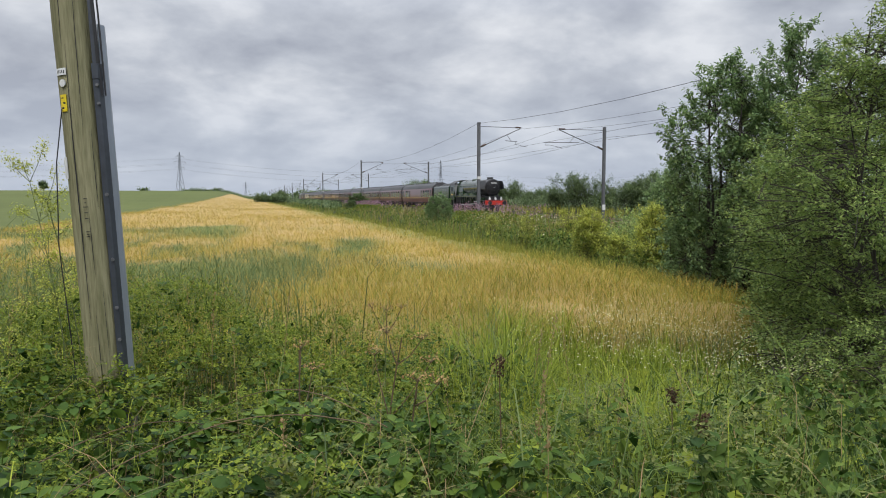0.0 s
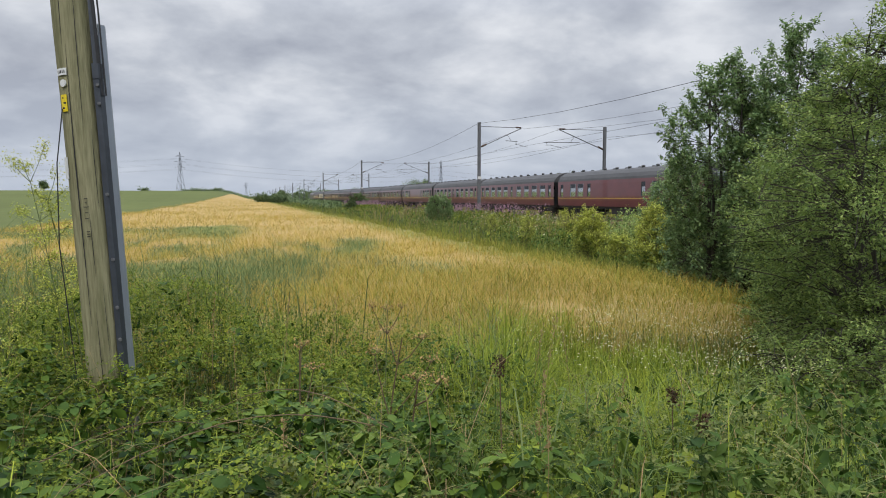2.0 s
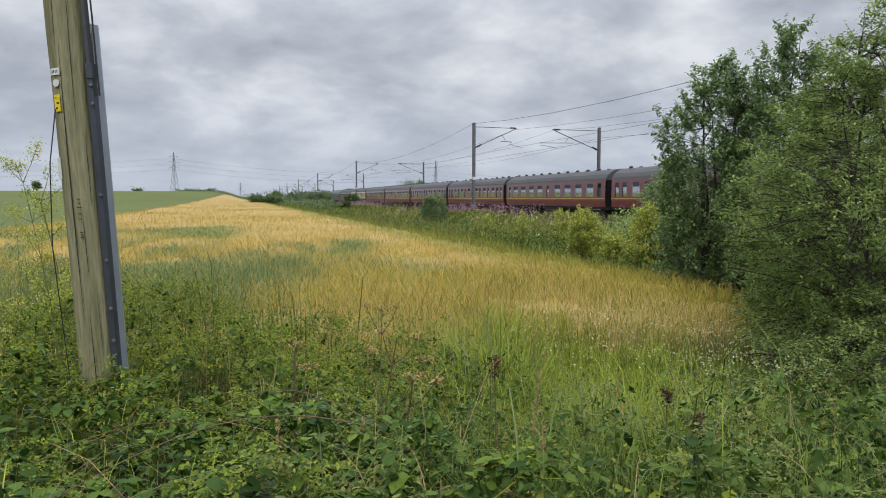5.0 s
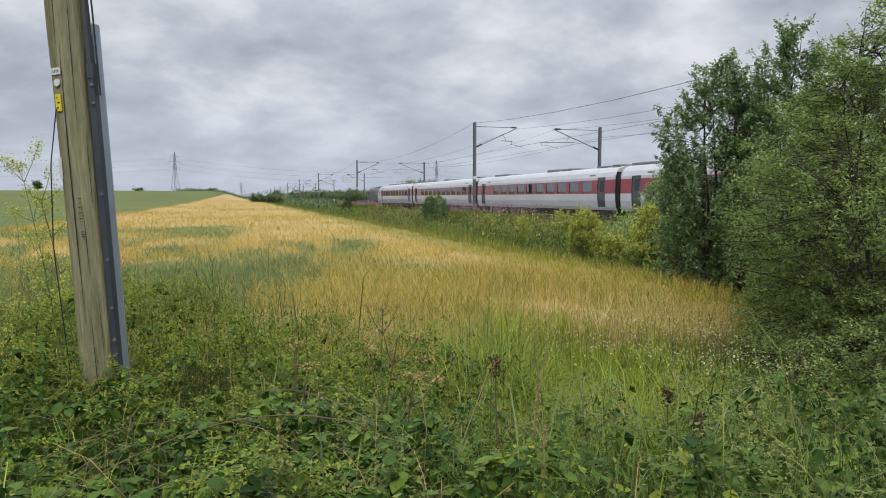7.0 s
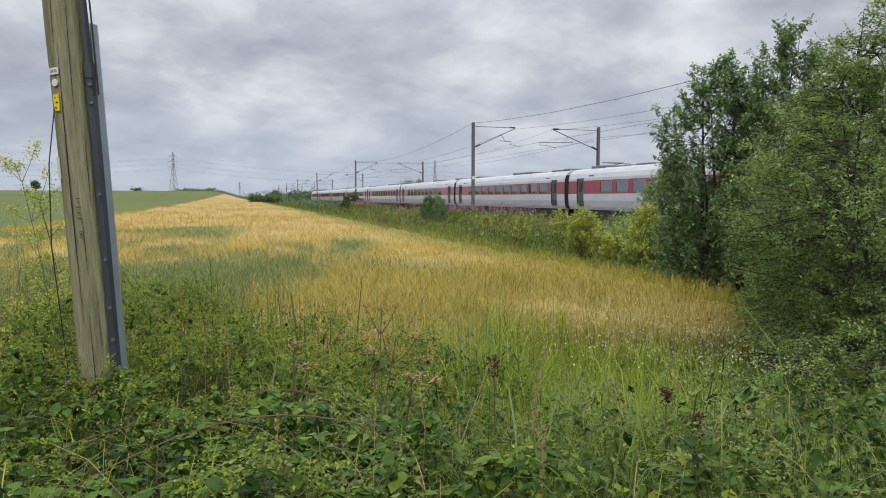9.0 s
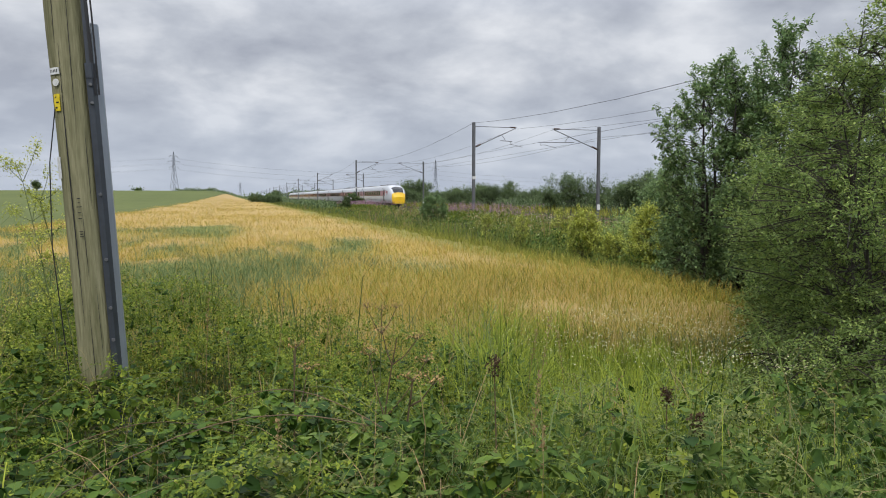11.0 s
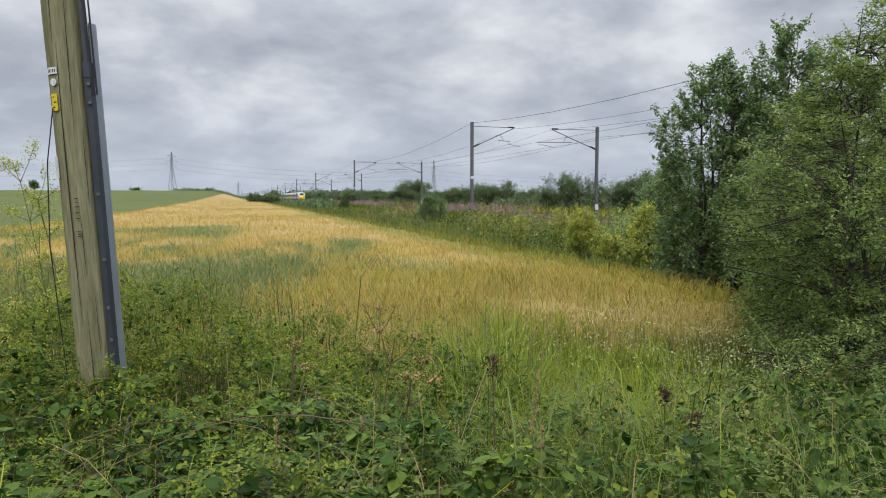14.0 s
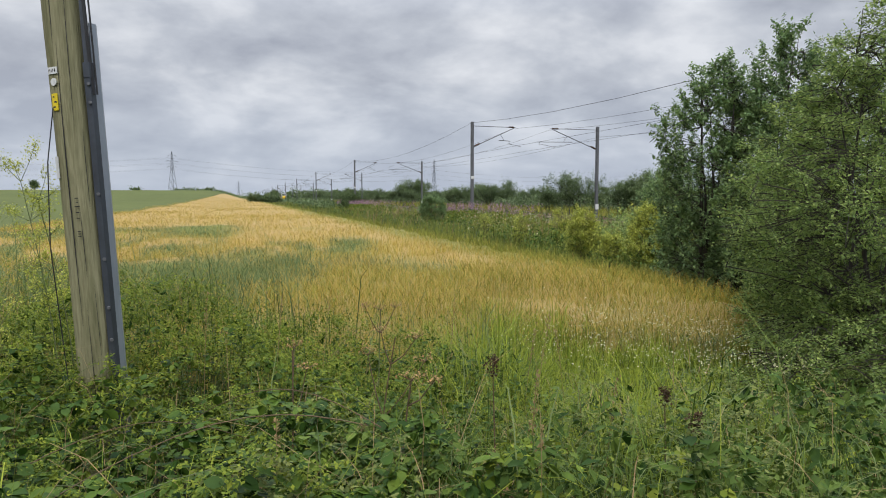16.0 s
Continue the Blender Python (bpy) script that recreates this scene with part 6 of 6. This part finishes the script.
def dead_hogweed(X, Z, top, lean, heads, seed, mate=None, label="dead brown hogweed stem with rusty seed umbels"):
    """heads: places as (side, up) from the top of the stem."""
    rnd = random.Random(seed)
    x, y = at(X, Z)
    g = float(height(x, y))
    t = thing("dead_hogweed", label, "dead weed", pose(x, y, g, 0, 0, -TURN), group="dead umbel weeds")
    H = top - g
    main = [(lean * u * u, .05 * math.sin(3 * u), H * u) for u in np.linspace(0, 1, 8)]
    part("stem", Shape().tube(main, [.007 - .004 * j / 7 for j in range(8)], 6), mate or dead_stem, t)
    for sx, up in heads:
        i = 4 if up < -.08 else 6
        b = Vector(main[i])
        e = Vector((lean + sx, rnd.uniform(-.05, .05), H + up))
        part("side_stem", Shape().tube([b, b.lerp(e, .5) + Vector((0, 0, -.02)), e], [.004, .003, .002], 5), dead_stem, t)
        s = Shape()
        tips = umbel(s, e, .045, rnd)
        sp = tagged(part("umbel", s, dead_stem, t), kind="stuff")
        m = 60
        pp = np.array([tips[k % len(tips)] for k in range(m)]) + rng.normal(0, .008, (m, 3))
        v, f = scatter(SMALL, SMALL_F, pp, rng.random(m) * 6.28, rng.normal(.3, .6, m), .013 * (.6 + .8 * rng.random(m)))
        tagged(part("seed_tuft", many("seed_tuft", v, f, [rust_seed], smooth=False), rust_seed, sp, "rusty brown seed tuft"), kind="stuff")


dead_hogweed(-.30, 3.2, 1.62, .10, [(.10, .0), (-.07, .02), (-.14, -.10), (.14, -.12)], 1)
dead_hogweed(-.70, 3.1, 1.58, .02, [(0, .0), (.06, -.1)], 2)
dead_hogweed(-.16, 2.6, 1.58, .06, [(.0, .0), (.08, -.01)], 3)
dead_hogweed(-.42, 4.6, 1.52, .03, [(0, 0), (.1, .01), (-.1, .02)], 4, green_stem, "green umbel weed with flat seed heads")
dead_hogweed(.25, 2.2, 1.35, -.04, [(0, 0), (.05, -.1)], 5)


def dock(X, Z, top, seed):
    x, y = at(X, Z)
    g = float(height(x, y))
    t = thing("dock_plant", "dock spike with dark red-brown seeds", "weed", pose(x, y, g), group="dock spikes")
    H = top - g
    part("stem", Shape().tube([(0, 0, 0), (.01, .0, H * .5), (.0, .01, H)], [.005, .004, .002], 5), dead_stem, t)
    m = 150
    u = rng.random(m)
    pp = np.stack([rng.normal(0, .014, m), rng.normal(0, .014, m), H * (.90 + .1 * u)], -1)
    v, f = scatter(SMALL, SMALL_F, pp, rng.random(m) * 6.28, rng.normal(.3, .6, m), .016 * (.6 + .8 * rng.random(m)))
    tagged(part("seed_spike", many("seed_spike", v, f, [dock_seed], smooth=False), dock_seed, t, "dark brown seed spike"), kind="stuff")


dock(.96, 2.4, 1.50, 1); dock(.26, 3.0, 1.58, 2); dock(1.02, 2.9, 1.46, 3); dock(.20, 2.15, 1.42, 4)


def grass_head(X, Z, top, lean, seed):
    rnd = random.Random(seed)
    x, y = at(X, Z)
    g = float(height(x, y))
    t = thing("tall_grass_stem", "tall straw-coloured grass stem with a feathery head", "grass", pose(x, y, g, 0, 0, -TURN), group="tall grass stems")
    H = top - g
    pts = [(lean * u * u, 0, H * u) for u in np.linspace(0, 1, 7)]
    part("stem", Shape().tube(pts, [.0028 - .0018 * j / 6 for j in range(7)], 4), dry_grass, t)
    m = 70
    u = rng.random(m)
    pp = np.stack([lean * (.75 + .25 * u) ** 2 + rng.normal(0, .007, m), rng.normal(0, .007, m), H * (.75 + .25 * u)], -1)
    v, f = scatter(SMALL, SMALL_F, pp, rng.random(m) * 6.28, rng.normal(-.9, .3, m), .012 * (.6 + .8 * rng.random(m)))
    tagged(part("seed_head", many("seed_head", v, f, [dry_grass], smooth=False), dry_grass, t, "pale seed head"), kind="stuff")


for k, (X, Z, top, lean) in enumerate(((.30, 2.2, 1.72, .04), (.52, 3.6, 1.66, .10), (.33, 2.15, 1.55, .02), (-.50, 2.0, 1.62, .01), (-.20, 2.4, 1.5, -.08), (.60, 4.6, 1.42, .1), (-1.1, 4.4, 1.66, .08), (-1.5, 4.2, 1.7, .05),
                                       (-2.0, 5.4, 1.6, -.1), (1.4, 3.2, 1.35, .15), (.75, 2.9, 1.5, .05), (-.9, 5.0, 1.55, .1), (.1, 5.4, 1.5, .05), (-2.9, 4.3, 1.6, .1), (1.0, 5.0, 1.3, -.1))):
    grass_head(X, Z, top, lean, k)


# the slender pale-leaved weed beside the pole
def slender_weed(X, Z, top, seed, n=420):
    rnd = random.Random(seed)
    x, y = at(X, Z)
    g = float(height(x, y))
    t = thing("slender_weed", "slender tall weed with thin pale yellow-green leaves beside the pole", "weed", pose(x, y, g, 0, 0, -TURN), group="tall pale weeds")
    H = top - g
    main = [(-.16 * u * u + .03 * math.sin(4 * u), 0, H * u) for u in np.linspace(0, 1, 9)]
    s = Shape().tube(main, [.006 - .004 * j / 8 for j in range(9)], 5)
    tips = []
    for j in range(13):
        b = Vector(main[5 + j % 4])
        e = b + Vector((rnd.uniform(-.20, .2), rnd.uniform(-.1, .1), rnd.uniform(.02, .28)))
        s.tube([b, b.lerp(e, .5) + Vector((0, 0, -.015)), e], [.003, .002, .0012], 4)
        tips.append([b.lerp(e, .5), e])
    part("stem", s, green_stem, t)
    v, f = leaves_on(tips, n * 3, .018, .022, droop=.4)
    tagged(part("leaves", many("leaves", v, f, [lime_leaf], smooth=False), lime_leaf, t, "pale yellow-green leaves"), kind="stuff")


slender_weed(-2.50, 4.35, 2.40, 3, 800)
slender_weed(-2.42, 4.4, 2.28, 4, 420)
slender_weed(-2.75, 4.2, 1.75, 5, 200)
slender_weed(-2.95, 4.0, 1.55, 6, 200)

# ---- bird ----
feather = mat("dark_feathers", (.03, .028, .03), (.02, .02, .02), scale=20, rough=.7, bump=0)


def make_bird():
    b = thing("bird", "small dark bird flying over the field", "bird")
    part("body", Shape().tube([(-.09, 0, 0), (-.06, 0, .0), (0, 0, 0), (.06, 0, 0), (.10, 0, -.005), (.15, 0, -.005)], [.004, .02, .028, .022, .012, .006], 8), feather, b)
    part("tail", Shape().rings([[(.13, -.008, 0), (.13, .008, 0), (.13, .008, .004), (.13, -.008, .004)], [(.21, -.03, 0), (.21, .03, 0), (.21, .03, .003), (.21, -.03, .003)]], True), feather, b)
    wings = []
    for sg in (-1, 1):
        w = Shape().rings([[(-.04, 0, 0), (.04, 0, 0), (.04, 0, .006), (-.04, 0, .006)], [(-.05, sg * .09, 0), (.03, sg * .09, 0), (.03, sg * .09, .005), (-.05, sg * .09, .005)], [(.03, sg * .19, 0), (.05, sg * .19, 0), (.05, sg * .19, .003), (.03, sg * .19, .003)]], True)
        wings.append((part("wing", w, feather, b), sg))
    return b, wings


bird, wings = make_bird()


def motions():
    """The two trains run past each other at steady speeds; a bird crosses."""
    times = [0, .04] + [.5 * k for k in range(1, 32)] + [15.96, 16.0]
    gap = lambda t: 63.0 - STEAM * (t - 1)
    walk(loco, [(t, pose(FAR, gap(t) - 21.8, RAIL)) for t in times])
    walk(tender, [(t, pose(FAR, gap(t) - 8.0, RAIL)) for t in times])
    for k, c in enumerate(coaches):
        walk(c, [(t, pose(FAR, gap(t) + 20.1 * k + 10.05, RAIL)) for t in times])
    walk(diesel, [(t, pose(FAR, gap(t) + 20.1 * 12 + .4, RAIL)) for t in times])
    for w, y in drivers:
        walk(w, [(j / 30, pose(0, y, 1.02, math.degrees(STEAM * j / 30 / 1.015))) for j in range(481)])
    for k, c in enumerate(e_cars):
        walk(c, [(t, pose(NEAR, 114.5 + EXPRESS * (t - 7) - 26 * k - 13, RAIL)) for t in times])

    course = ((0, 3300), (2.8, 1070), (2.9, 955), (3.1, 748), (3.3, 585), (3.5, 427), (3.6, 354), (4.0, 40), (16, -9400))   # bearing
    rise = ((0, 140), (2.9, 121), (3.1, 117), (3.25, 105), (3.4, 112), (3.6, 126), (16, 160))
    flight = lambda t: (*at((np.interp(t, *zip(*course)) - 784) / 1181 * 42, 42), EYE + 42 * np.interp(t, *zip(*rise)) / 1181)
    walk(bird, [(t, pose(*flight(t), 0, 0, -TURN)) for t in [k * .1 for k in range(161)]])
    for w, sg in wings:
        walk(w, [(j * .0333, pose(0, 0, .01, sg * 38 * math.sin(j * 1.9))) for j in range(481)])


STEAM, EXPRESS = 30.0, 55.3    # metres a second
motions()
